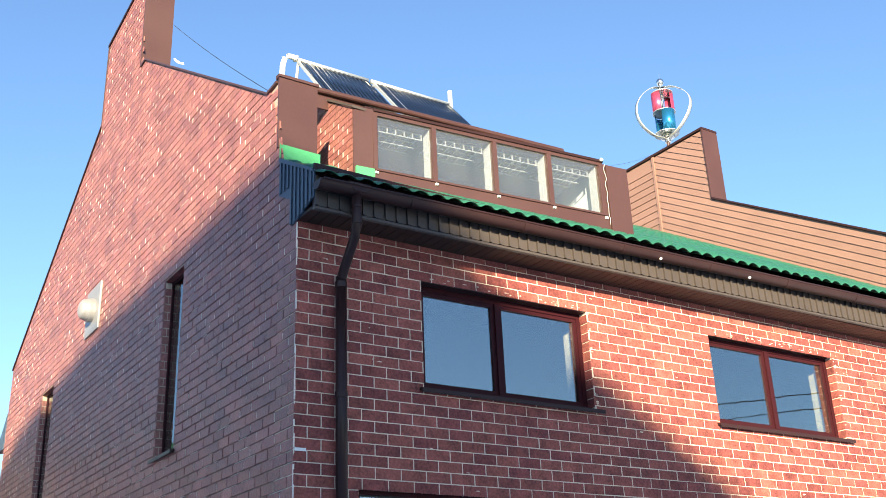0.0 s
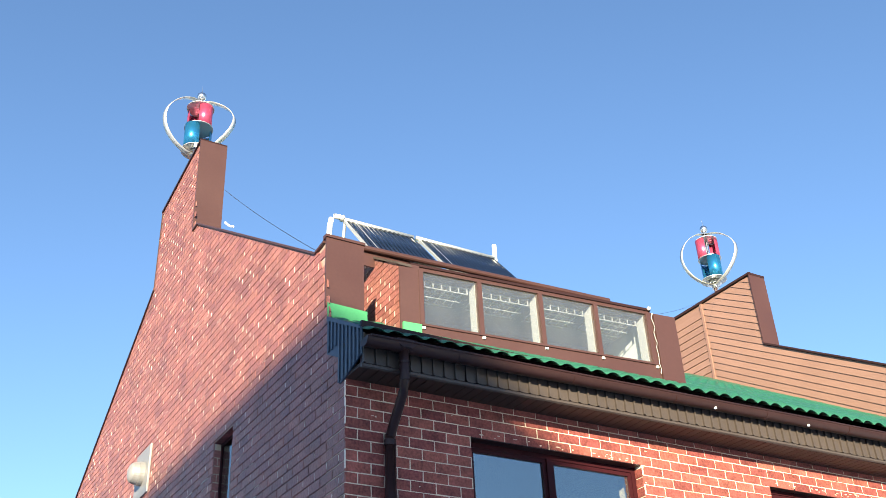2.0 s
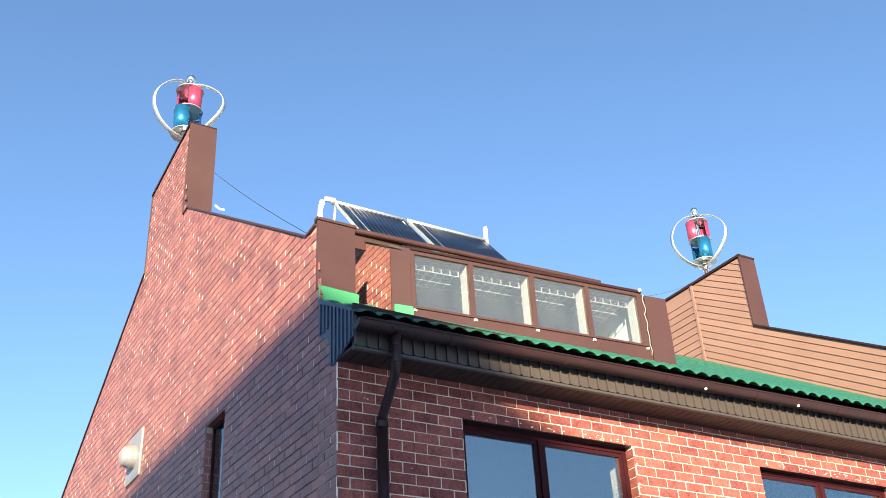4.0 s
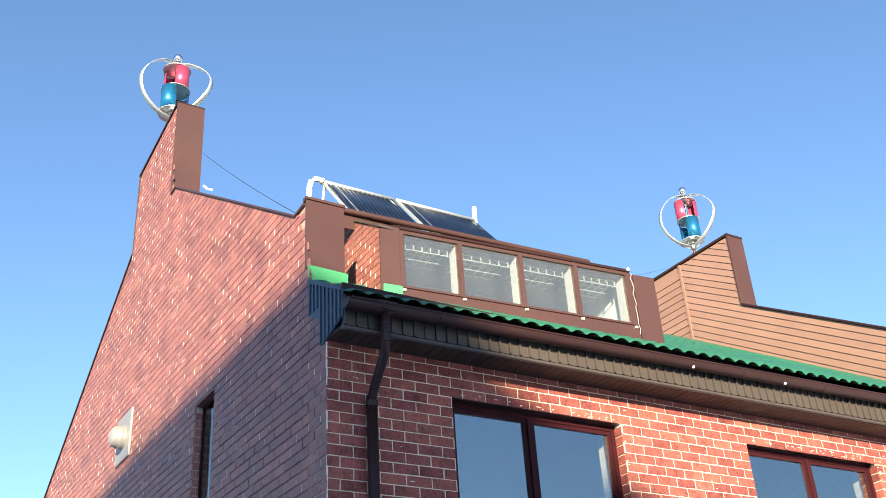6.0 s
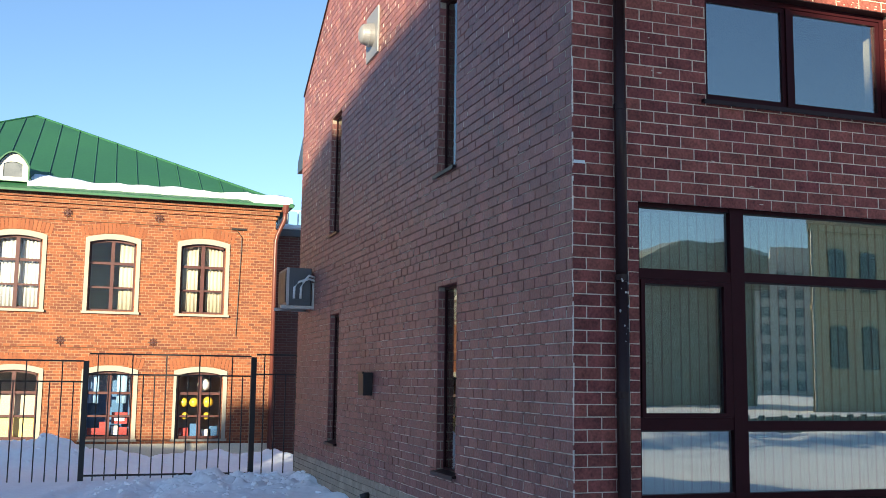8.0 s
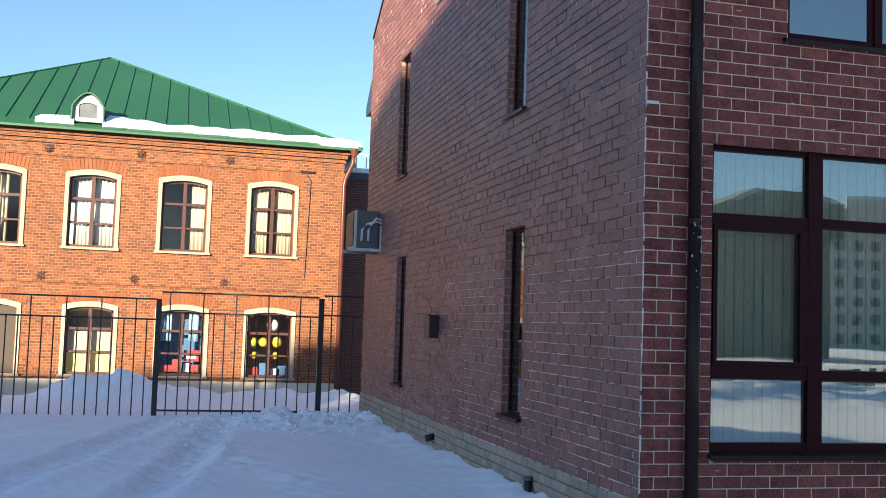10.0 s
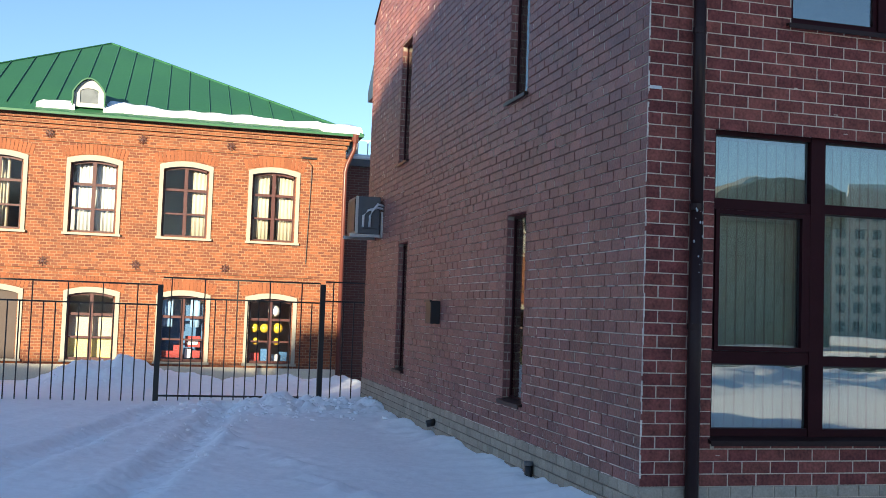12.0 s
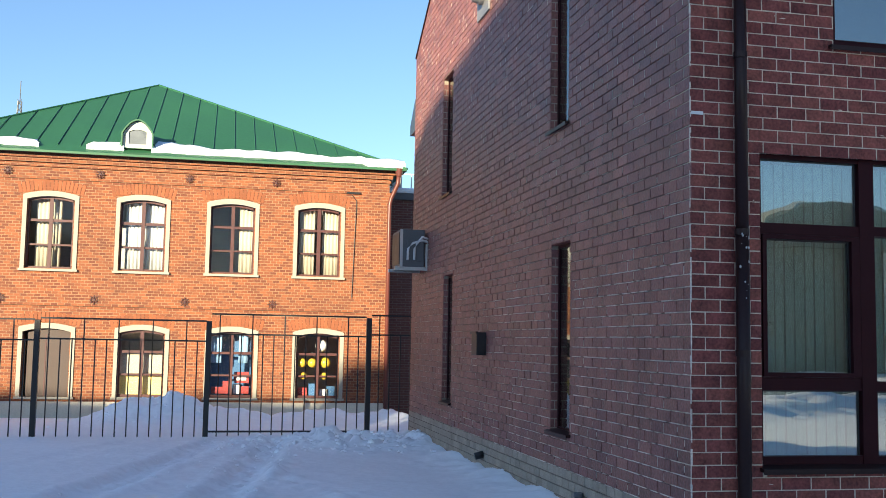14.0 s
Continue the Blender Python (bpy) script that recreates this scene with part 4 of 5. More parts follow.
def ac_unit():
    ob = thing("air_conditioner", "grey outdoor air conditioning unit on wall brackets", "air conditioner")
    x0, x1, y0, y1, z0, z1 = -0.51, -0.06, 10.75, 11.6, 2.93, 3.61
    part("casing", bm_box(x0, x1, y0, y1, z0, z1, 0.015), M_ACGREY, ob)
    part("front_grille", bm_box(x0 - 0.015, x0 - 0.001, y0 + 0.04, y1 - 0.04, z0 + 0.05, z1 - 0.05, 0.005), M_BLACK, ob)
    part("front_edge", bm_box(x0 - 0.005, x0 + 0.045, y0 - 0.006, y0 - 0.001, z0, z1), M_ALU, ob, "pale front edge")
    part("service_cover", bm_box(x0 + 0.12, x1 - 0.03, y0 - 0.03, y0 - 0.001, z0 + 0.1, z1 - 0.2, 0.006), M_ACGREY, ob)
    for y in (y0 + 0.02, y1 - 0.1):
        part("bracket", bm_box(-0.60, -0.03, y, y + 0.05, z0 - 0.06, z0 - 0.001), M_ALU, ob, "white steel bracket")
        part("bracket_upright", bm_box(-0.04, -0.001, y, y + 0.05, z0 - 0.06, z0 + 0.42), M_ALU, ob)
    for k in range(2):
        dz = 0.06 * k
        part("hose", sweep(bmesh.new(), [(-0.38 + 0.12 * k, y0 - 0.05, z0 + 0.12), (-0.38 + 0.12 * k, y0 - 0.07, z0 + 0.32), (-0.30 + 0.08 * k, y0 - 0.09, z0 + 0.42), (-0.12, y0 - 0.07, z0 + 0.48 + dz), (-0.03, y0 - 0.04, z0 + 0.46 + dz), (0.0, y0, z0 + 0.45 + dz)], 0.022, 10), M_WHITE, ob, "white insulated hose", True)


ac_unit()


# ---- iron fence ----
def fence():
    ob = thing("iron_fence", "black iron bar fence across the snowy yard", "fence", at=(-0.06, 0, 0))
    Y = 12.55
    posts = [(-9.95, -0.32, 1.80), (-6.88, -0.30, 1.86), (-3.80, -0.28, 1.90), (-0.73, -0.16, 2.02)]
    for x, z0, z1 in posts:
        part("post", bm_box(x - 0.05, x + 0.05, Y - 0.05, Y + 0.05, z0 - 0.1, z1, 0.006), M_BLACK, ob)
    spans = [(-13.0, -9.95, -0.25, 1.82), (-9.95, -6.88, -0.25, 1.85), (-6.88, -3.80, -0.22, 1.88), (-3.80, -0.73, -0.18, 2.02), (-0.73, 2.4, -0.05, 2.06)]
    for i, (a, b, z0, z1) in enumerate(spans):
        part("top_rail", bm_box(a + 0.05, b - 0.05, Y - 0.015, Y + 0.015, z1, z1 + 0.03), M_BLACK, ob)
        part("middle_rail", bm_box(a + 0.05, b - 0.05, Y - 0.015, Y + 0.015, z1 - 0.38, z1 - 0.35), M_BLACK, ob)
        if i == 3:
            part("bottom_rail", bm_box(a + 0.05, b - 0.05, Y - 0.015, Y + 0.015, -0.2, -0.165), M_BLACK, ob)
        n = 15
        for k in range(1, n):
            x = a + (b - a) * k / n
            tall = k % 3 == 1
            part("bar", bm_box(x - 0.011, x + 0.011, Y - 0.011, Y + 0.011, z0 - 0.15, z1 if tall else z1 - 0.36), M_BLACK, ob)


fence()


# ---- the old brick house beyond the yard ----
NY = 21.0


def arc_outline(cx, half, w0, w1, rise, seg=10):
    pts = [(cx - half, w0), (cx + half, w0)]
    for i in range(seg + 1):
        q = 1 - 2 * i / seg
        pts.append((cx + half * q, w1 - rise * q * q))
    return pts


def old_window(house, cx, w0, w1, kind):
    """One arched window: surround, frame, panes, curtain, brick arch."""
    n_put = lambda u, w, d: (u, NY + d, w)
    half, rise, sw = 0.60, 0.09, 0.105
    win = new("window")
    win.parent = house
    # surround as a band round the opening
    inner, outer = arc_outline(cx, half, w0 + 0.06, w1 - 0.14, rise), arc_outline(cx, half + sw, w0 + 0.06, w1, rise + 0.02)
    bm = bmesh.new()
    k = len(inner)
    quad = [[bm.verts.new(n_put(*p, d)) for p in pts] for pts, d in ((inner, -0.03), (outer, -0.03), (inner, 0.12), (outer, 0.02))]
    for i in range(1, k):
        j = (i + 1) % k
        bm.faces.new((quad[0][i], quad[0][j], quad[1][j], quad[1][i]))
        bm.faces.new((quad[0][i], quad[2][i], quad[2][j], quad[0][j]))
        bm.faces.new((quad[1][i], quad[1][j], quad[3][j], quad[3][i]))
    part("surround", bm, M_CREAM, win, "cream painted surround")
    part("window_sill", bm_box(cx - half - sw - 0.03, cx + half + sw + 0.03, NY - 0.08, NY + 0.1, w0, w0 + 0.06), M_CREAM, win)
    # brick arch: separate upright bricks over the opening
    count = 17
    for i in range(count):
        q = (i + 0.5) / count * 2 - 1
        u = cx + q * (half + sw + 0.1)
        low = w1 + 0.02 - (rise + 0.02) * q * q
        tilt = -q * 0.28
        bm = bm_box(-0.041, 0.041, NY - 0.010, NY + 0.01, 0, 0.27)
        bmesh.ops.rotate(bm, verts=bm.verts, cent=(0, NY, 0), matrix=Matrix.Rotation(-tilt, 3, "Y"))
        bmesh.ops.translate(bm, verts=bm.verts, vec=(u, 0, low))
        part("arch_brick", bm, M_NARCH, win)
    y0, y1 = NY + 0.10, NY + 0.17
    if kind == "shut":
        part("shutter", prism(bmesh.new(), arc_outline(cx + 0.06, half - 0.06, w0 + 0.06, w1 - 0.15, rise), n_put, 0.11, 0.16), material("brown_door_paint", (0.055, 0.033, 0.026), 0.6), win, "plain brown closed panel")
        part("jamb_strip", bm_box(cx - 0.04, cx - 0.01, NY + 0.10, NY + 0.12, w0 + 0.06, w1 - 0.3), M_NFRAME, win)
        return
    r = 0.06
    bars = [(cx - half, cx - half + r, w0 + 0.06, w1 - 0.2), (cx + half - r, cx + half, w0 + 0.06, w1 - 0.2), (cx - half, cx + half, w0 + 0.06, w0 + 0.13), (cx - r * 0.8, cx + r * 0.8, w0 + 0.06, w1 - 0.15)]
    h = w1 - w0
    bars += [(cx - half, cx + half, w0 + 0.62 * h, w0 + 0.62 * h + 0.07), (cx - half, cx + half, w0 + 0.32 * h, w0 + 0.32 * h + 0.05)]
    for k, (a, b, c, d) in enumerate(bars):
        off = (0.0, 0.0, 0.006, -0.008, 0.01, 0.014)[k]
        part("frame_bar", bm_box(a, b, y0 + off, y1 - abs(off), c, d), M_NFRAME, win)
    bm = bmesh.new()
    o, i2 = arc_outline(cx, half, w1 - 0.36, w1 - 0.13, rise), arc_outline(cx, half - 0.02, w1 - 0.36, w1 - 0.2, rise)
    vo, vi = [bm.verts.new(n_put(*p, 0.10)) for p in o[1:]], [bm.verts.new(n_put(*p, 0.10)) for p in i2[1:]]
    for i in range(1, len(vo) - 1):
        bm.faces.new((vo[i], vo[i + 1], vi[i + 1], vi[i]))
    part("frame_head", bm, M_NFRAME, win)
    for a, b in ((cx - half + r, cx - r * 0.8), (cx + r * 0.8, cx + half - r)):
        p = part("pane", bm_box(a, b, NY + 0.13, NY + 0.135, w0 + 0.13, w1 - 0.15), M_CLEAR, win)
        p.visible_shadow = False
    yc = NY + 0.3

    def pleats(a, b, c, d, mat, label):
        bm = bmesh.new()
        n = max(4, int((b - a) / 0.03))
        row = [[bm.verts.new((a + (b - a) * i / n, yc + 0.025 * math.sin(i * 1.9), z)) for z in (c, d)] for i in range(n + 1)]
        for p, q in zip(row, row[1:]):
            bm.faces.new((p[0], q[0], q[1], p[1]))
        ob = part("curtain", bm, mat, win, label, True)
        sol = ob.modifiers.new("cloth", "SOLIDIFY")
        sol.thickness = 0.004
    lo, hi = w0 + 0.1, w1 - 0.12
    if kind == "half":
        pleats(cx - half + 0.2, cx + 0.25, lo, hi, M_CURTAIN, "cream curtain")
    elif kind == "full":
        pleats(cx - half + 0.15, cx + half - 0.05, lo, hi, M_NET, "white curtain")
    elif kind == "edge":
        pleats(cx + 0.18, cx + half, lo, hi, M_CURTAIN, "cream curtain")
    elif kind == "cream":
        pleats(cx - half + 0.1, cx - 0.1, lo, hi, M_CURTAIN, "cream curtain")
        pleats(cx + 0.12, cx + half, lo, hi, M_CURTAIN, "cream curtain")
    elif kind == "yellow":
        part("board", bm_box(cx - half, cx + half, yc, yc + 0.02, lo, w0 + 0.33 * h), material("pale_yellow_board", (0.72, 0.6, 0.22), 0.7), win, "pale yellow board")
        part("board", bm_box(cx - half, cx + half, yc, yc + 0.02, w0 + 0.345 * h, w0 + 0.62 * h), M_CURTAIN, win, "white paper sheet")
    elif kind == "blue":
        part("board", bm_box(cx - half, cx + half, yc + 0.5, yc + 0.52, lo, hi), M_TOYBLUE, win, "blue painted wall")
        pleats(cx - half + 0.05, cx - 0.25, w0 + 0.5 * h, hi, M_CLOTHBLUE, "light blue curtain")
        pleats(cx + 0.2, cx + half - 0.15, w0 + 0.5 * h, hi, M_CLOTHBLUE, "light blue curtain")
        for a, b, c, d, m in ((-0.5, -0.2, 0.16, 0.34, M_TOYRED), (-0.2, 0.0, 0.16, 0.5, M_TOYRED), (0.1, 0.5, 0.45, 0.75, M_TOYRED), (0.1, 0.28, 0.16, 0.4, M_WHITE), (0.3, 0.5, 0.16, 0.36, M_TOYRED), (0.17, 0.43, 0.52, 0.68, M_WHITE)):
            part("toy_house", bm_box(cx + a, cx + b, yc - 0.02 - 0.01 * (m is M_WHITE), yc + 0.1, w0 + c, w0 + d), m, win)
    elif kind == "balloons":
        for a, c, r in ((-0.4, 1.02, 0.13), (-0.12, 1.02, 0.13), (0.24, 1.03, 0.15)):
            part("balloon", ball(bmesh.new(), (cx + a, yc, w0 + c), r), M_YELLOW, win, "yellow balloon", True)
        for a in (-0.35, 0.22):
            part("balloon", ball(bmesh.new(), (cx + a, yc, w0 + 0.66), 0.1), M_YELLOW, win, "", True)
        part("balloon", ball(bmesh.new(), (cx + 0.12, yc, w0 + 1.5), 0.17), M_WHITE, win, "white balloon", True)
        for a, b, c, d, m in ((-0.5, -0.25, 0.12, 0.34, M_TOYRED), (-0.2, 0.05, 0.12, 0.45, M_TOYBLUE), (0.1, 0.35, 0.12, 0.3, M_WHITE), (0.3, 0.52, 0.12, 0.38, M_TOYBLUE)):
            part("toy_box", bm_box(cx + a, cx + b, yc, yc + 0.15, w0 + c, w0 + d), m, win)


M_NET = material("white_net_curtain", (0.48, 0.48, 0.46), 0.9, 0, 0.08, 3, 60, 0.1)
M_DFRAME = material("weathered_white_frame", (0.42, 0.41, 0.38), 0.8, 0, 0.15, 4, 40, 0.2)
M_CLOTHBLUE = material("light_blue_cloth", (0.25, 0.42, 0.62), 0.85, 0, 0.06, 3, 60, 0.05)


def old_house():
    house = thing("old_brick_house", "two-storey orange brick house with green hipped sheet roof", "house", at=(-0.08, 0, 0))
    top = [-8.08, -5.72, -3.35, -0.985]
    low = [-8.02, -5.62, -3.27, -0.93]
    put = lambda u, w, d: (u, NY + d, w)
    holes = [(c - 0.58, c + 0.58, 3.34, 5.25) for c in top] + [(c - 0.58, c + 0.58, -0.02, 1.78) for c in low]
    part("wall", pierced(bmesh.new(), [(-11.60, 6.15), (0.97, 6.15)], -1.0, holes, put, 0.0, 0.5), M_NBRICK, house, "orange brick front wall")
    part("side_wall", bm_box(0.47, 0.97, NY + 0.5, NY + 11, -1.0, 6.15), M_NBRICK, house)
    part("back_wall", bm_box(-11.60, 0.47, NY + 10.5, NY + 11, -1.0, 6.15), M_NBRICK, house)
    part("side_wall", bm_box(-11.60, -11.10, NY + 0.5, NY + 10.5, -1.0, 6.15), M_NBRICK, house)
    part("inner_wall", bm_box(-11.10, 0.47, NY + 2.2, NY + 2.3, -1.0, 6.15), M_ROOM, house)
    part("storey_floor", bm_box(-11.10, 0.47, NY + 0.5, NY + 2.2, 2.4, 2.7), M_ROOM, house)
    part("cornice", bm_box(-11.68, 1.05, NY - 0.08, NY + 0.5, 6.15, 6.26), M_NBRICK, house)
    part("cornice", bm_box(-11.74, 1.11, NY - 0.14, NY + 0.5, 6.26, 6.40), M_NBRICK, house)
    part("cornice_string", bm_box(-11.63, 1.0, NY - 0.035, NY - 0.001, 5.70, 5.76), M_NBRICK, house)
    part("cornice_string", bm_box(-11.63, 1.0, NY - 0.05, NY - 0.001, 6.03, 6.10), M_NBRICK, house)
    part("string_course", bm_box(-11.63, 1.0, NY - 0.04, NY - 0.001, 2.36, 2.74), M_NBRICK, house)
    part("plinth", bm_box(-11.66, 1.03, NY - 0.06, NY - 0.002, -1.0, -0.14), M_CONC, house, "pale rendered plinth")
    part("corner_pilaster", bm_box(0.18, 1.02, NY - 0.05, NY - 0.002, -0.14, 5.7), M_NBRICK, house)
    for c, k in zip(top, ("half", "full", "edge", "cream")):
        old_window(house, c, 3.26, 5.39, k)
    for c, k in zip(low, ("shut", "yellow", "blue", "balloons")):
        old_window(house, c, -0.08, 1.90, k)
    # iron wall anchors
    for z in (5.89, 2.53):
        for x in (-9.2, -6.88, -4.55, -2.22):
            bm = bmesh.new()
            for k in range(4):
                a = k * math.pi / 4
                d = Vector((math.cos(a), 0, math.sin(a))) * 0.13
                rod(bm, Vector((x, NY - 0.06, z)) - d, Vector((x, NY - 0.06, z)) + d, 0.010, seg=6)
            rod(bm, (x, NY - 0.07, z), (x, NY + 0.02, z), 0.03, seg=8)
            ring = [(x + 0.085 * math.cos(k * math.pi / 8), NY - 0.06, z + 0.085 * math.sin(k * math.pi / 8)) for k in range(17)]
            sweep(bm, ring, 0.009, 5)
            part("wall_anchor", bm, M_NFRAME, house, "dark iron star anchor")
    # hipped roof with standing seams
    ez, apex = 6.42, Vector((-6.0, NY + 8.0, 10.35))
    L, R = Vector((-12.0, NY - 0.35, ez)), Vector((1.4, NY - 0.35, ez))
    LB, RB, rear = Vector((-12.0, NY + 16, ez)), Vector((1.4, NY + 16, ez)), Vector((-6.0, NY + 9.5, 10.35))
    for name, q in (("roof", (L, R, apex)), ("roof_side", (R, RB, rear, apex)), ("roof_side", (L, apex, rear, LB)), ("roof_rear", (LB, rear, RB))):
        bm = bmesh.new()
        vs = [bm.verts.new(v) for v in q] + [bm.verts.new(v - Vector((0, 0, 0.05))) for v in q]
        k = len(q)
        bm.faces.new(vs[:k]), bm.faces.new(vs[k:][::-1])
        for i in range(k):
            bm.faces.new((vs[i], vs[i + k], vs[(i + 1) % k + k], vs[(i + 1) % k]))
        rf = part(name, bm, M_NROOF, house, "green painted sheet metal roof")
        if name == "roof":
            x = L.x + 0.5
            while x < R.x - 0.3:
                t = (x - L.x) / (apex.x - L.x) if x < apex.x else (R.x - x) / (R.x - apex.x)
                a, b = Vector((x, L.y + 0.5, ez + 0.5 * (apex.z - ez) / (apex.y - L.y))), Vector((x, L.y + (apex.y - L.y) * t, ez + (apex.z - ez) * t))
                if b.y < a.y + 0.1:
                    x += 0.58
                    continue
                part("standing_seam", rod(bmesh.new(), a + Vector((0, 0, 0.02)), b + Vector((0, 0, 0.02)), 0.015, seg=4), M_NROOF, rf)
                x += 0.58
    for a, b in ((L, apex), (R, apex)):
        part("hip_cap", rod(bmesh.new(), a, b, 0.04, seg=6), M_NROOF, house)
    part("roof_edge", bm_box(-12.0, 1.4, NY - 0.38, NY - 0.30, 6.36, 6.42), M_NROOF, house)
    slope = (apex.z - ez) / (apex.y - L.y)
    # roof dormer with a rounded head
    dx, dz = -5.97, 6.66
    yb = NY - 0.35 + (dz - ez) / slope
    dm = new("roof_dormer")
    dm.parent = house
    dput = lambda u, w, d: (u, yb + d, w)

    def arch_ring(a, b, d0, d1):
        bm = bmesh.new()
        rings = [[bm.verts.new((u, yb + d, w)) for u, w in pts] for pts, d in ((a, d0), (b, d0), (a, d1), (b, d1))]
        for i in range(len(a)):
            j = (i + 1) % len(a)
            bm.faces.new((rings[0][i], rings[0][j], rings[1][j], rings[1][i]))
            bm.faces.new((rings[0][i], rings[2][i], rings[2][j], rings[0][j]))
            bm.faces.new((rings[1][i], rings[1][j], rings[3][j], rings[3][i]))
        return bm
    part("body", prism(bmesh.new(), arc_outline(dx, 0.37, dz, dz + 0.74, 0.34, 14), dput, 0.0, 1.9), M_NROOF, dm)
    part("hood", arch_ring(arc_outline(dx, 0.42, dz - 0.01, dz + 0.80, 0.38, 14), arc_outline(dx, 0.385, dz - 0.0, dz + 0.765, 0.355, 14), -0.16, 0.04), M_NROOF, dm, "green sheet hood")
    bm = bmesh.new()
    part("frame", arch_ring(arc_outline(dx, 0.38, dz, dz + 0.76, 0.35, 14), arc_outline(dx, 0.23, dz + 0.13, dz + 0.53, 0.06, 14), -0.05, 0.05), M_DFRAME, dm, "weathered pale frame")
    # Opaque grey stands in for the dormer's glass.
    part("pane", prism(bmesh.new(), arc_outline(dx, 0.225, dz + 0.135, dz + 0.52, 0.06, 14), dput, -0.02, -0.012), material("flat_grey_roof_pane", (0.13, 0.14, 0.15), 0.3, 0, 0.2, 4, 50, 0.05), dm, "flat grey pane")
    for q in (-1, 1):
        part("scroll", prism(bmesh.new(), [(dx + q * 0.39, dz - 0.02), (dx + q * 0.56, dz - 0.02), (dx + q * 0.46, dz + 0.12), (dx + q * 0.40, dz + 0.36)], dput, -0.03, 0.1), M_NROOF, dm, "green curved side apron")
    # downpipe at the corner
    part("downpipe", sweep(bmesh.new(), [(1.18, NY - 0.3, 6.3), (1.16, NY - 0.28, 6.0), (1.0, NY - 0.12, 5.6), (0.96, NY - 0.12, 5.4), (0.96, NY - 0.12, -0.4)], 0.06, 10), material("red_brown_pipe", (0.12, 0.034, 0.024), 0.4), house, "red-brown metal downpipe", True)
    part("pipe_head", rod(bmesh.new(), (1.18, NY - 0.3, 6.2), (1.18, NY - 0.3, 6.42), 0.07, 0.13, 12), material("red_brown_head", (0.12, 0.034, 0.024), 0.4), house)
    part("wall_cable", sweep(bmesh.new(), [(-0.1, NY - 0.03, 5.66), (0.03, NY - 0.03, 5.5), (0.03, NY - 0.03, 5.2), (0.0, NY - 0.03, 4.2), (-0.04, NY - 0.03, 2.75)], 0.009, 6), M_BLACK, house, "thin black cable down the wall")
    part("cable_bracket", bm_box(-0.25, 0.15, NY - 0.055, NY - 0.037, 5.69, 5.74), M_BLACK, house)
    return slope, ez


nslope, nez = old_house()


def roof_snow():
    rnd = random.Random(3)
    bm = bmesh.new()
    xs = np.arange(-11.9, 1.35, 0.12)
    cols = []
    for x in xs:
        run = 0.50 + 0.34 * noise.noise((x * 0.7, 0, 0)) + 0.15 * noise.noise((x * 2.5, 1, 0))
        if -8.6 < x < -7.3:
            run *= 0.12
        if abs(x + 5.97) < 0.42:
            run *= 0.25
        if -5.55 < x < -2.6:
            run += 0.16 * (x + 2.6) / -2.95
        side = abs(x + 5.97) - 0.42
        if 0 < side < 0.7:
            run += 0.32 * (1 - side / 0.7)
        lo = 0.28 + 0.12 * noise.noise((x * 1.3, 4, 0))
        if x > 0.2:
            lo = 0.05
        thick = 0.12 + 0.05 * noise.noise((x * 1.9, 7, 0))
        row = []
        for q in (0.0, 0.12, 0.5, 0.88, 1.0):
            d = lo + run * q
            hgt = thick * (1 - (2 * q - 1) ** 4)
            row.append(bm.verts.new((float(x), NY - 0.35 + d, nez + nslope * d + hgt + 0.0 if q not in (0.0, 1.0) else nez + nslope * d - 0.02)))
        cols.append(row)
    for a, b in zip(cols, cols[1:]):
        if a[4].co.y - a[0].co.y < 0.15 and b[4].co.y - b[0].co.y < 0.15:
            continue
        for i in range(4):
            bm.faces.new((a[i], b[i], b[i + 1], a[i + 1]))
    ob = finish("roof_snow", bm, M_SNOW, True)
    tagged(ob, "uneven band of snow along the roof eaves", "snow", "", "stuff")


roof_snow()


def annex():
    ob = thing("brick_annex", "dark brick annex with snow on its flat roof", "building")
    part("wall", bm_box(1.05, 9.0, NY + 1.5, NY + 8, -1.0, 5.95), M_DBRICK, ob)
    part("roof_edge", bm_box(1.0, 9.05, NY + 1.42, NY + 1.49, 5.8, 6.0), M_ACGREY, ob)
    part("snow_cover", bm_box(1.0, 9.0, NY + 1.4, NY + 8, 6.0, 6.16, 0.05), M_SNOW, ob, "layer of snow")
    part("chimney", bm_box(1.45, 1.72, NY + 3.0, NY + 3.4, 6.1, 7.15), M_CREAM, ob, "pale chimney shaft")
    for x in (1.2, 1.5, 1.8, 2.1):
        part("railing_post", rod(bmesh.new(), (x, NY + 1.6, 6.1), (x, NY + 1.6, 6.6), 0.02, seg=6), M_WHITE, ob)
    part("railing", rod(bmesh.new(), (1.1, NY + 1.6, 6.6), (4, NY + 1.6, 6.6), 0.02, seg=6), M_WHITE, ob)


annex()


def mast():
    ob = thing("radio_mast", "far steel lattice mast above the roof", "mast", at=(-16.55, 60, 9))
    H = 8.2
    for sx in (-1, 1):
        for sy in (-1, 1):
            part("leg", rod(bmesh.new(), (0.35 * sx, 0.35 * sy, -10), (0.1 * sx, 0.1 * sy, H - 1), 0.035, seg=5), M_ACGREY, ob)
    for k in range(14):
        z0 = 1 + k * 0.45
        w = 0.28 - 0.012 * k
        part("brace", rod(bmesh.new(), (-w, -w, z0), (w, -w, z0 + 0.45), 0.02, seg=4), M_ACGREY, ob)
        part("brace", rod(bmesh.new(), (w, -w, z0), (-w, -w, z0 + 0.45), 0.02, seg=4), M_ACGREY, ob)
    part("tip", rod(bmesh.new(), (0, 0, H - 1.2), (0, 0, H + 0.3), 0.03, seg=5), M_ACGREY, ob)


mast()


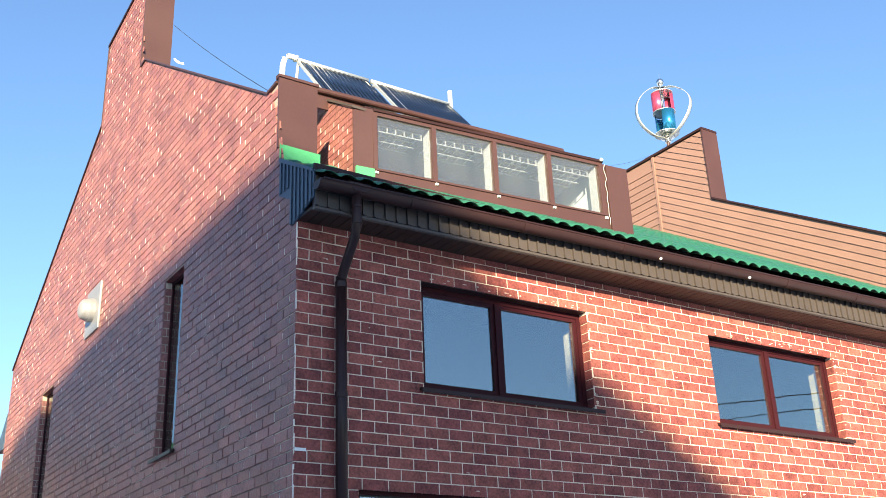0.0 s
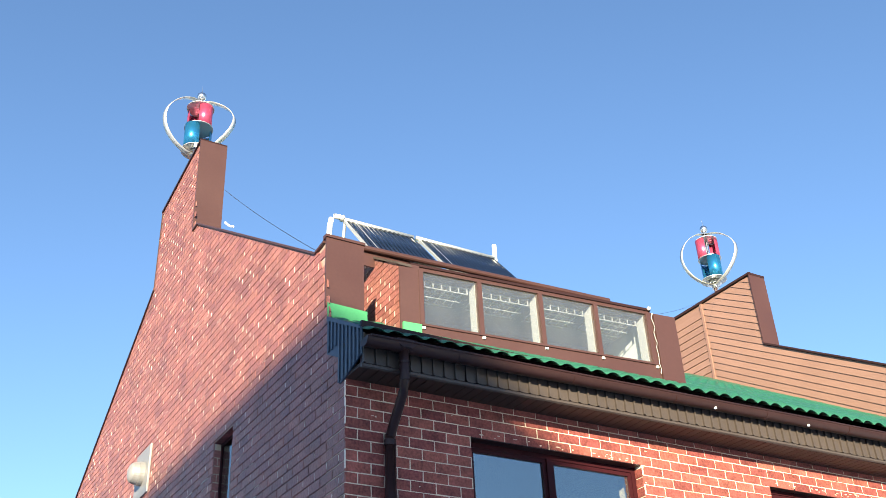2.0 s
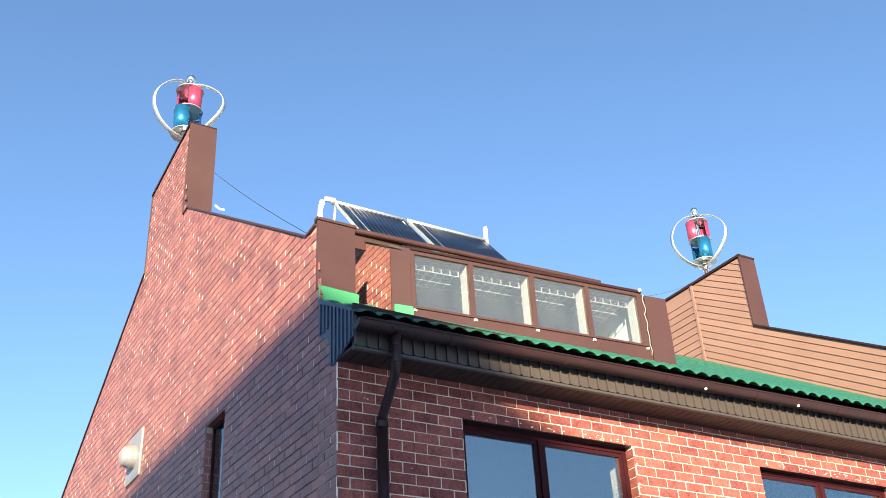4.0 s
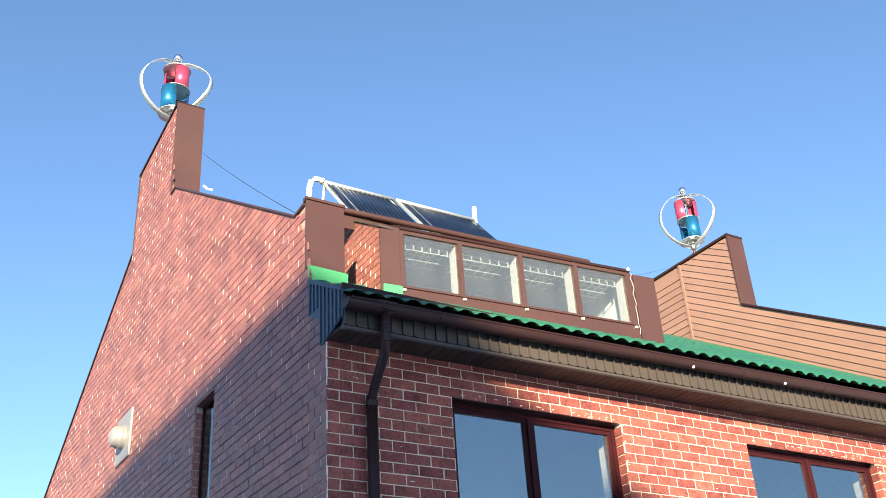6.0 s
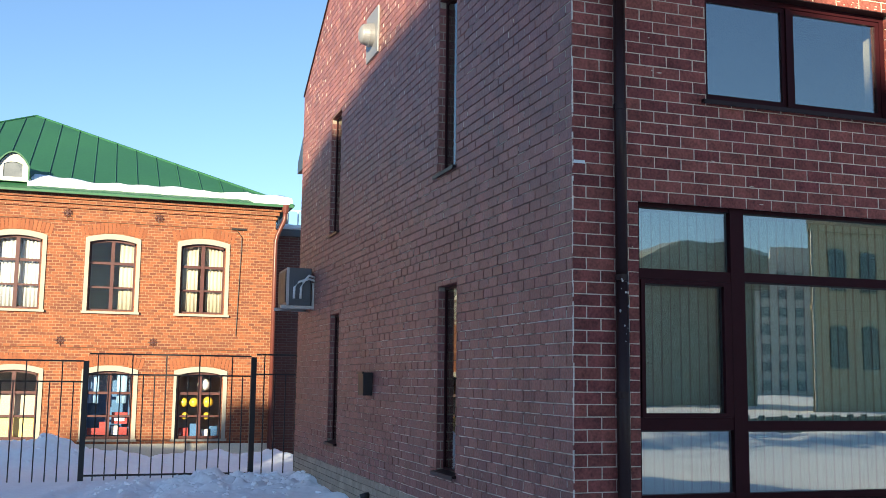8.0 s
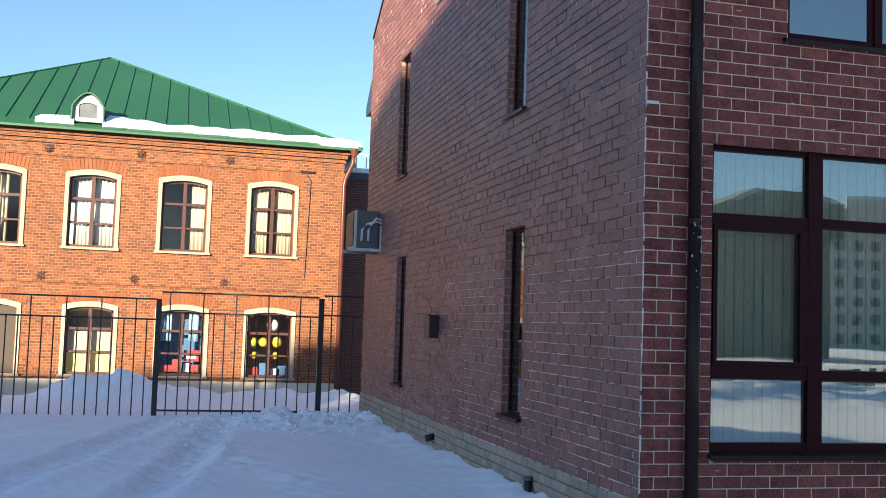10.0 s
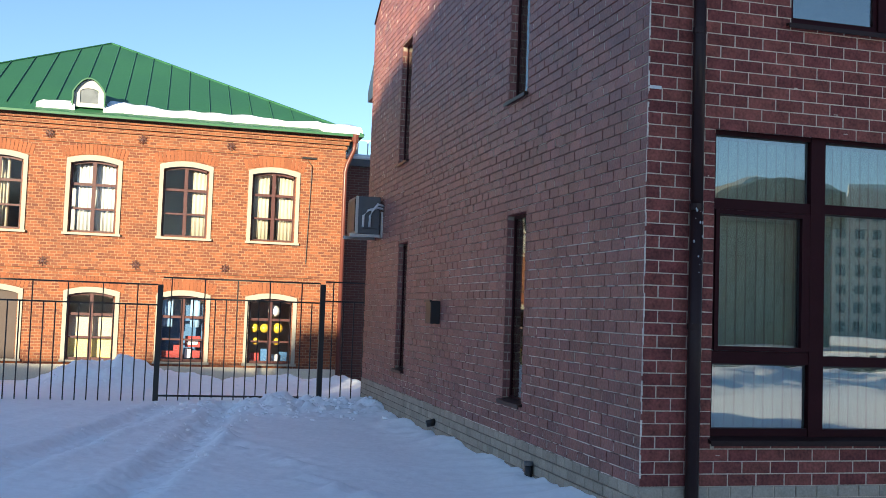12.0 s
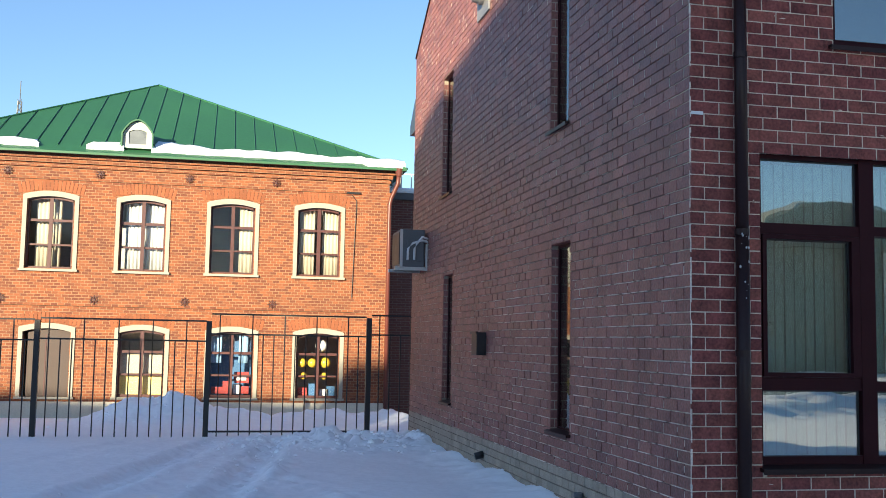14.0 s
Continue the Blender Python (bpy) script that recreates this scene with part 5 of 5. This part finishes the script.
# ---- buildings behind the viewpoint: one shades the wall, others show in the panes ----
def shading_house():
    # Unseen; roof and wing outlines are fitted to the shadow edge on the walls.
    ob = thing("shadow_caster_house", "tall unseen house shaped to cast the shadow on the walls", "house")
    D = 40.0
    f = Vector((-math.sin(SUN_PHI), -math.cos(SUN_PHI), 0))
    s = Vector((math.cos(SUN_PHI), -math.sin(SUN_PHI), 0))
    h0 = 6.15 + D * math.tan(SUN_EL)
    put = lambda u, w, d: tuple(f * (D + d) + s * u + Vector((0, 0, w)))
    # Dark surface keeps bounced light off the front wall.
    part("wall", prism(bmesh.new(), [(-9.2, -1), (10.0, -1), (10.0, h0 - 5.8), (-9.2, h0 - 5.8)], put, -5, 5), M_BOARDS, ob)
    part("roof", prism(bmesh.new(), [(-9.4, h0 - 5.8), (10.5, h0 - 5.8), (9.6, h0 - 5.4), (0.45, h0 + 0.1), (-3.5, h0 + 1.1), (-6, h0 + 1.3), (-8.3, h0 + 0.6)], put, -0.5, 0.5), M_NROOF, ob)
    part("wing", prism(bmesh.new(), [(-45, -1), (-9.2, -1), (-9.2, 11.2), (-11.9, 11.0), (-12.6, 9.75), (-15.2, 9.7), (-15.6, 9.2), (-45, 9.2)], put, -4, 4), M_BOARDS, ob)


shading_house()


def ochre_house():
    ob = thing("ochre_house", "ochre rendered two-storey house across the street", "house")
    x0, x1, y = 38.6, 74.0, -46.0
    put = lambda u, w, d: (u, w, d)

    def slab(name, over, z0, z1, mat):
        # the end wall is slanted so its sunlit face stays out of the reflections
        part(name, prism(bmesh.new(), [(x0 - over, y + over), (x1 + over, y + over), (x1 + 9, y - 10), (x0 + 9, y - 10)], put, z0, z1), mat, ob)
    slab("wall", 0.0, -1, 11.3, M_OCHRE)
    slab("cornice", 0.3, 11.3, 11.65, M_OCHRE)
    slab("cornice", 0.5, 11.65, 11.9, M_OCHRE)
    slab("roof", 0.5, 11.9, 12.0, M_NROOF)
    part("string_course", bm_box(x0, x1, y + 0.002, y + 0.12, 6.3, 6.6), M_OCHRE, ob)
    for z in (2.6, 7.5):
        for k in range(12):
            x = x0 + 1.5 + k * 2.4
            w = new("window")
            w.parent = ob
            part("frame", prism(bmesh.new(), arc_outline(x + 0.6, 0.66, z, z + 2.75, 0.2), lambda u, ww, d: (u, y + d, ww), 0.02, 0.1), M_BOARDS, w)
            part("pane", prism(bmesh.new(), arc_outline(x + 0.6, 0.55, z + 0.12, z + 2.62, 0.18), lambda u, ww, d: (u, y + d, ww), 0.101, 0.12), M_TUBE, w)
    part("downpipe", rod(bmesh.new(), (x0 + 0.15, y + 0.14, -0.5), (x0 + 0.15, y + 0.14, 11.6), 0.08, seg=10), M_ACGREY, ob)


ochre_house()


def apartment_block():
    ob = thing("apartment_block", "tall grey panel apartment block in the distance", "apartment block")
    x0, x1, y = 84.0, 106.0, -120.0
    part("wall", bm_box(x0, x1, y - 0.3, y, -1, 20.0), M_PANEL, ob)
    part("lift_house", bm_box(x0 + 6, x0 + 13, y - 0.25, y - 0.05, 20.0, 21.8), M_PANEL, ob)
    for r in range(7):
        for k in range(7):
            x, z = x0 + 0.9 + k * 3.05, 0.6 + r * 2.7
            part("window", bm_box(x, x + 1.6, y + 0.01, y + 0.08, z, z + 1.5), M_ACGREY, ob)


apartment_block()


def far_house():
    ob = thing("far_house", "far faded grey boarded house with faded gabled roof", "house")
    part("wall", bm_box(32.0, 44.5, -72, -60, -1, 9.0), M_FADED, ob)
    part("roof", prism(bmesh.new(), [(31.0, 9.6), (31.0, 9.0), (45.5, 9.0), (45.5, 11.6), (42.0, 12.6), (38.5, 12.4)], front_put, -72.4, -59.6), M_FADED, ob)


far_house()


# ---- bricks, plinth blocks ----
def brick_solid(u0, u1, w0, w1, depth, c, jit):
    """Corners and faces of one brick with chamfered face; depth counts outwards."""
    v = []
    for du, d in ((0.0, 0.0), (0.0, depth - c), (c, depth + jit)):
        v += [(u0 + du, w0 + du, d), (u1 - du, w0 + du, d), (u1 - du, w1 - du, d), (u0 + du, w1 - du, d)]
    f = [(8, 9, 10, 11)]
    for b in (0, 4):
        f += [(b + i, b + (i + 1) % 4, b + 4 + (i + 1) % 4, b + 4 + i) for i in range(4)]
    return v, f


def lay_bricks(parent, put, width, top, holes, z0, rows, depth, stretch, flip, seed, mat, start=0.0):
    rnd = random.Random(seed)
    verts, faces = [], []
    half = {}
    amp = min(depth, 0.0045)
    for r in range(rows):
        w0 = z0 + COURSE * r
        w1 = w0 + COURSE - 0.0095
        spans = [(start, width)]
        for h in holes:
            if h[2] < w1 - 0.02 and h[3] > w0 + 0.02:
                spans = [q for a, b in spans for q in ((a, min(b, h[0])), (max(a, h[1]), b)) if q[1] - q[0] > 0.012]
        u = (0.0 if r % 2 == 0 else -0.13)
        cut = []
        for h in holes:
            if h[2] < w1 - 0.02 and h[3] > w0 + 0.02:
                if h[2] - w0 > 0.03:
                    cut.append((h[0], h[1], w0, h[2] - 0.006))
                if w1 - h[3] > 0.03:
                    cut.append((h[0], h[1], h[3] + 0.004, w1))
        while u < width:
            a, b = u, u + 0.249
            for c0, c1, e0, e1 in cut:
                p, q = max(a, c0), min(b, c1)
                if q - p > 0.03:
                    v, f = brick_solid(p, q, e0, e1, depth, 0.0022, 0.0)
                    n = len(verts)
                    verts += [put(*k) for k in v]
                    faces += [tuple(n + i for i in (k if flip else k[::-1])) for k in f]
            for s0, s1 in spans:
                p, q = max(a, s0), min(b, s1)
                if q - p < 0.025:
                    continue
                tp, tq = top(p + 1e-4), top(q - 1e-4)
                if min(tp, tq) < w1:
                    poly = clip([(p, w0), (q, w0), (q, w1), (p, w1)], lambda uu, ww: tp + (tq - tp) * (uu - p) / (q - p) - ww)
                    if len(poly) >= 3:
                        n, k = len(verts), len(poly)
                        verts += [put(x, y, 0.0) for x, y in poly] + [put(x, y, depth) for x, y in poly]
                        fs = [tuple(range(k, 2 * k))] + [(i, (i + 1) % k, k + (i + 1) % k, k + i) for i in range(k)]
                        faces += [tuple(n + i for i in (f if flip else f[::-1])) for f in fs]
                    continue
                j = rnd.uniform(-0.25, 0.3) * amp
                if stretch(p, q, w0) and q - p > 0.24:
                    if "me" not in half:
                        v, f = brick_solid(-0.1245, 0.1245, 0, w1 - w0, depth, 0.0022, 0.0)
                        half["me"] = bpy.data.meshes.new("brick")
                        half["me"].from_pydata([put(*k) for k in v], [], [k if flip else k[::-1] for k in f])
                        half["me"].materials.append(mat)
                    o = new("brick", half["me"])
                    o.parent = parent
                    base = Vector(put((p + q) / 2, w0, j)) - Vector(put(0, 0, 0))
                    o.location = base
                    continue
                v, f = brick_solid(p, q, w0, w1 + rnd.uniform(-0.001, 0.001), depth, 0.0022, j)
                shift = [(rnd.uniform(-0.0022, 0.0022), rnd.uniform(-0.0022, 0.0022)) for _ in range(4)]
                tu, tw = rnd.uniform(-0.4, 0.4) * amp, rnd.uniform(-0.3, 0.3) * amp
                lean = (-tu - tw, tu - tw, tu + tw, tw - tu)
                v = [(k[0] + shift[i % 4][0], k[1] + shift[i % 4][1], k[2] + (lean[i % 4] if i > 7 else 0)) for i, k in enumerate(v)]
                n = len(verts)
                verts += [put(*k) for k in v]
                faces += [tuple(n + i for i in (k if flip else k[::-1])) for k in f]
            u += PITCH
    me = bpy.data.meshes.new("brickwork")
    me.from_pydata(verts, [], faces)
    me.materials.append(mat)
    ob = new("brickwork", me)
    ob.parent = parent
    tagged(ob, "rows of red bricks", "", "", "stuff")


def gable_limit(y):
    if y < 0.12:
        return 5.72
    if y < 0.37:
        return 5.85
    if y < 0.434:
        return 6.42
    if y < 0.462:
        return 0.0
    return profile_at(GABLE_TOP, max(y, 0.465)) - 0.02


lay_bricks(wall_front, lambda u, w, d: (u, 0.003 - d, w), FRONT_X, lambda u: EAVE_Z, FRONT_HOLES, 0.25, 53, 0.0035,
           lambda p, q, w: p < 2.3 and 0.2 < w < 4.2, True, 11, M_BRICK)
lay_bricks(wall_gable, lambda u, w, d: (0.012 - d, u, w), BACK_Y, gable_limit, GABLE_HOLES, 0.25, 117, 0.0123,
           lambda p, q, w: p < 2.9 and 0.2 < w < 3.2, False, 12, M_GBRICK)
for g in GABLE_HOLES:
    row = 0
    part("reveal_joint", bm_box(0.013, 0.083, g[1] - 0.005, g[1] - 0.0005, g[2] + 0.02, g[3] - 0.008), M_PLINTH, wall_gable, "pale mortar bed of the reveal")
    w0 = 0.25 + COURSE * math.ceil((g[2] - 0.25) / COURSE - 0.3)
    while w0 + 0.085 < g[3]:
        for a, b in (((0.0, 0.083),) if row % 2 else ((0.0, 0.045), (0.053, 0.083))):
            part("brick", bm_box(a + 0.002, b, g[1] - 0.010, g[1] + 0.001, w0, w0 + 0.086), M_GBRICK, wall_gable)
        w0 += COURSE
        row += 1
for hole in (WIN_A, WIN_B):
    w0, row = hole[2] + 0.03, 0
    while w0 + 0.085 < hole[3]:
        part("brick", bm_box(hole[1] - 0.008, hole[1] + 0.001, 0.002, 0.108, w0, w0 + 0.088), M_BRICK, wall_front)
        w0 += COURSE


def plinth(parent, length, put, flip, seed):
    rnd = random.Random(seed)
    for r in range(4):
        w0 = 0.155 - 0.1 * r
        u = 0.0 if r % 2 == 0 else -0.1
        while u < length:
            a, b = max(u, 0.0), min(u + 0.19, length)
            if b - a > 0.03:
                bm = bmesh.new()
                v, f = brick_solid(a, b, w0, w0 + 0.09, 0.012, 0.004, rnd.uniform(-0.001, 0.002))
                vs = [bm.verts.new(put(*k)) for k in v]
                for k in f:
                    bm.faces.new([vs[i] for i in k])
                part("plinth_block", bm, M_PLINTH, parent)
            u += 0.2


plinth(wall_front, 4.0, lambda u, w, d: (u, 0.003 - d, w), True, 1)
plinth(wall_gable, BACK_Y, lambda u, w, d: (0.007 - d, u, w), False, 2)


def mortar_beads():
    """Mortar squeezed out of the gable's joints, broken and uneven from joint to joint."""
    rnd = random.Random(21)
    verts, faces = [], []

    def clear(u, w):
        return gable_limit(u) > w + 0.12 and not any(h[0] - 0.03 < u < h[1] + 0.03 and h[2] - 0.03 < w < h[3] + 0.01 for h in GABLE_HOLES)

    def bead(y0, y1, z0, z1, out, skew):
        n = len(verts)
        e = 0.0012
        verts.extend([(0.0115, y0, z0), (0.0115, y1, z0), (0.0115, y1, z1), (0.0115, y0, z1),
                      (out, y0 + e, z0 + e), (out * skew, y1 - e, z0 + e), (out * skew, y1 - e, z1 - e), (out, y0 + e, z1 - e)])
        faces.extend([(n + 4, n + 7, n + 6, n + 5), (n, n + 4, n + 5, n + 1), (n + 1, n + 5, n + 6, n + 2), (n + 2, n + 6, n + 7, n + 3), (n + 3, n + 7, n + 4, n)])

    for r in range(117):
        w0 = 0.25 + COURSE * r
        u = (0.0 if r % 2 == 0 else -0.13) + 0.2495
        while u < BACK_Y - 0.1:
            # More upright beads above 3.5 m, standing for glints of sun.
            if rnd.random() < (0.5 if w0 > 3.5 else 0.36) and clear(u, w0) and clear(u, w0 + 0.09):
                bead(u + rnd.uniform(0.0, 0.003), u + 0.0105 - rnd.uniform(0.0, 0.003), w0 + rnd.uniform(0.0, 0.03),
                     w0 + COURSE - rnd.uniform(0.008, 0.035), -rnd.uniform(-0.002, 0.0030), rnd.uniform(0.3, 1))
            u += PITCH
        # bed joints: long broken runs
        u = rnd.uniform(0.0, 0.2)
        while u < BACK_Y - 0.35:
            run = rnd.uniform(0.05, 0.30)
            patch = noise.noise((u * 0.5, w0 * 0.5, 3)) * 0.6 + 0.72 + (0.5 if w0 < 2.3 and u < 5 else 0.0)
            patch *= max(0.06, min(1.0, (4.2 - w0) / 1.6))
            if rnd.random() < patch and clear(u, w0) and clear(u + run, w0):
                low = w0 - 0.0095 + rnd.uniform(-0.001, 0.002)
                bead(u, u + run, low, low + rnd.uniform(0.005, 0.008) + (0.0035 if w0 < 2.3 and u < 6 else 0.0), -rnd.uniform(-0.0005, 0.003) - (0.002 if w0 < 2.3 and u < 6 else 0.0), rnd.uniform(0.5, 1))
            u += run + rnd.uniform(0.0, 0.12)
    me = bpy.data.meshes.new("mortar_joint")
    me.from_pydata(verts, [], faces)
    me.materials.append(M_BEAD)
    ob = new("mortar_joint", me)
    ob.parent = wall_gable
    tagged(ob, "pale mortar squeezed from the joints", "", "", "stuff")


mortar_beads()


def corner_bead():
    rnd = random.Random(8)
    bm = bmesh.new()
    z = 0.26
    while z < 5.48:
        h = rnd.uniform(0.03, 0.14)
        if rnd.random() < 0.88:
            o, e = rnd.uniform(-0.0035, 0.0005), rnd.uniform(-0.0035, 0.0005)
            box(bm, o, 0.006 + rnd.uniform(0, 0.004), e, 0.006 + rnd.uniform(0, 0.006), z, min(z + h, 5.49))
        z += h
    part("corner_joint", bm, M_BEAD, wall_front, "crumbly pale mortar bead up the corner")


corner_bead()
part("mortar_smear", bm_box(0.01, 0.115, -0.003, 0.002, 3.435, 3.462, 0.001), M_WHITE, wall_front, "white mortar smear")


def wall_crumbs():
    """Mortar crumbs and smears left on the front, thickest round the window openings."""
    rnd = random.Random(77)
    bm = bmesh.new()
    spots = [(rnd.uniform(0.05, 9.0), rnd.uniform(0.4, 5.4)) for _ in range(60)]
    for h in (WIN_A, WIN_B):
        spots += [(rnd.uniform(h[0] - 0.05, h[1] + 0.1), h[3] + rnd.uniform(0.0, 0.05)) for _ in range(22)]
        spots += [(h[1] + rnd.uniform(0.005, 0.04), rnd.uniform(h[2], h[3])) for _ in range(14)]
    for x, z in spots:
        if any(h[0] - 0.01 < x < h[1] + 0.01 and h[2] - 0.06 < z < h[3] for h in FRONT_HOLES):
            continue
        a, b = rnd.uniform(0.006, 0.03), rnd.uniform(0.003, 0.009)
        ring = [(x + a * math.cos(t) * rnd.uniform(0.6, 1.2), z + b * math.sin(t) * rnd.uniform(0.6, 1.2)) for t in (0.3, 1.3, 2.3, 3.4, 4.4, 5.5)]
        prism(bm, ring, front_put, -0.0035, -0.0003)
    ob = part("mortar_crumb", bm, M_MORTAR, wall_front)
    tagged(ob, "crumbs of pale mortar left on the brick", "", "", "stuff")


wall_crumbs()
for h in GABLE_HOLES:
    part("lintel", bm_box(0.001, 0.084, h[0] + 0.001, h[1] - 0.009, h[3] - 0.007, h[3] - 0.0005), M_BRICK, wall_gable, "brick lintel underside")
for h in (WIN_A, WIN_B):
    part("lintel", bm_box(h[0] + 0.001, h[1] - 0.009, 0.001, 0.108, h[3] - 0.007, h[3] - 0.0005), M_DARKBROWN, wall_front, "dark sheet lintel underside")


def board_fence():
    ob = thing("picket_fence", "weathered dark picket fence along the snowy street", "fence")
    for z in (0.0, 0.35):
        part("rail", bm_box(-14.0, 62.0, -22.05, -22.01, z, z + 0.09), M_BOARDS, ob)
    for k in range(250):
        x = -14.0 + 0.3 * k
        part("picket", bm_box(x, x + 0.275, -22.0, -21.97, -0.3, 0.56 + 0.05 * math.sin(k * 2.7)), M_BOARDS, ob)


board_fence()


def utility_pole(x, y, z):
    ob = thing("utility_pole", "grey concrete pole with crossarm beside the street", "utility pole", "utility poles", at=(x, y, 0))
    part("shaft", rod(bmesh.new(), (0, 0, -0.8), (0, 0, z + 0.3), 0.16, 0.10, 12), M_PANEL, ob, smooth=True)
    part("crossarm", rod(bmesh.new(), (-0.45, 0.34, z), (0.45, -0.34, z), 0.05, seg=8), M_ACGREY, ob)
    for q in (-1, 1):
        part("insulator", rod(bmesh.new(), (0.4 * q, -0.3 * q, z + 0.05), (0.4 * q, -0.3 * q, z + 0.2), 0.05, 0.03, 10), M_WHITE, ob)


utility_pole(8.0, -31.8, 9.0)
utility_pole(30.0, -2.5, 9.0)
for q in (-1, 1):
    cable("overhead_cable", (8.0 + 0.4 * q, -31.8 - 0.3 * q, 9.2), (30.0 + 0.4 * q, -2.5 - 0.3 * q, 9.2), 0.35 + 0.15 * q, 0.018, M_BLACK, "black overhead cable between street poles")
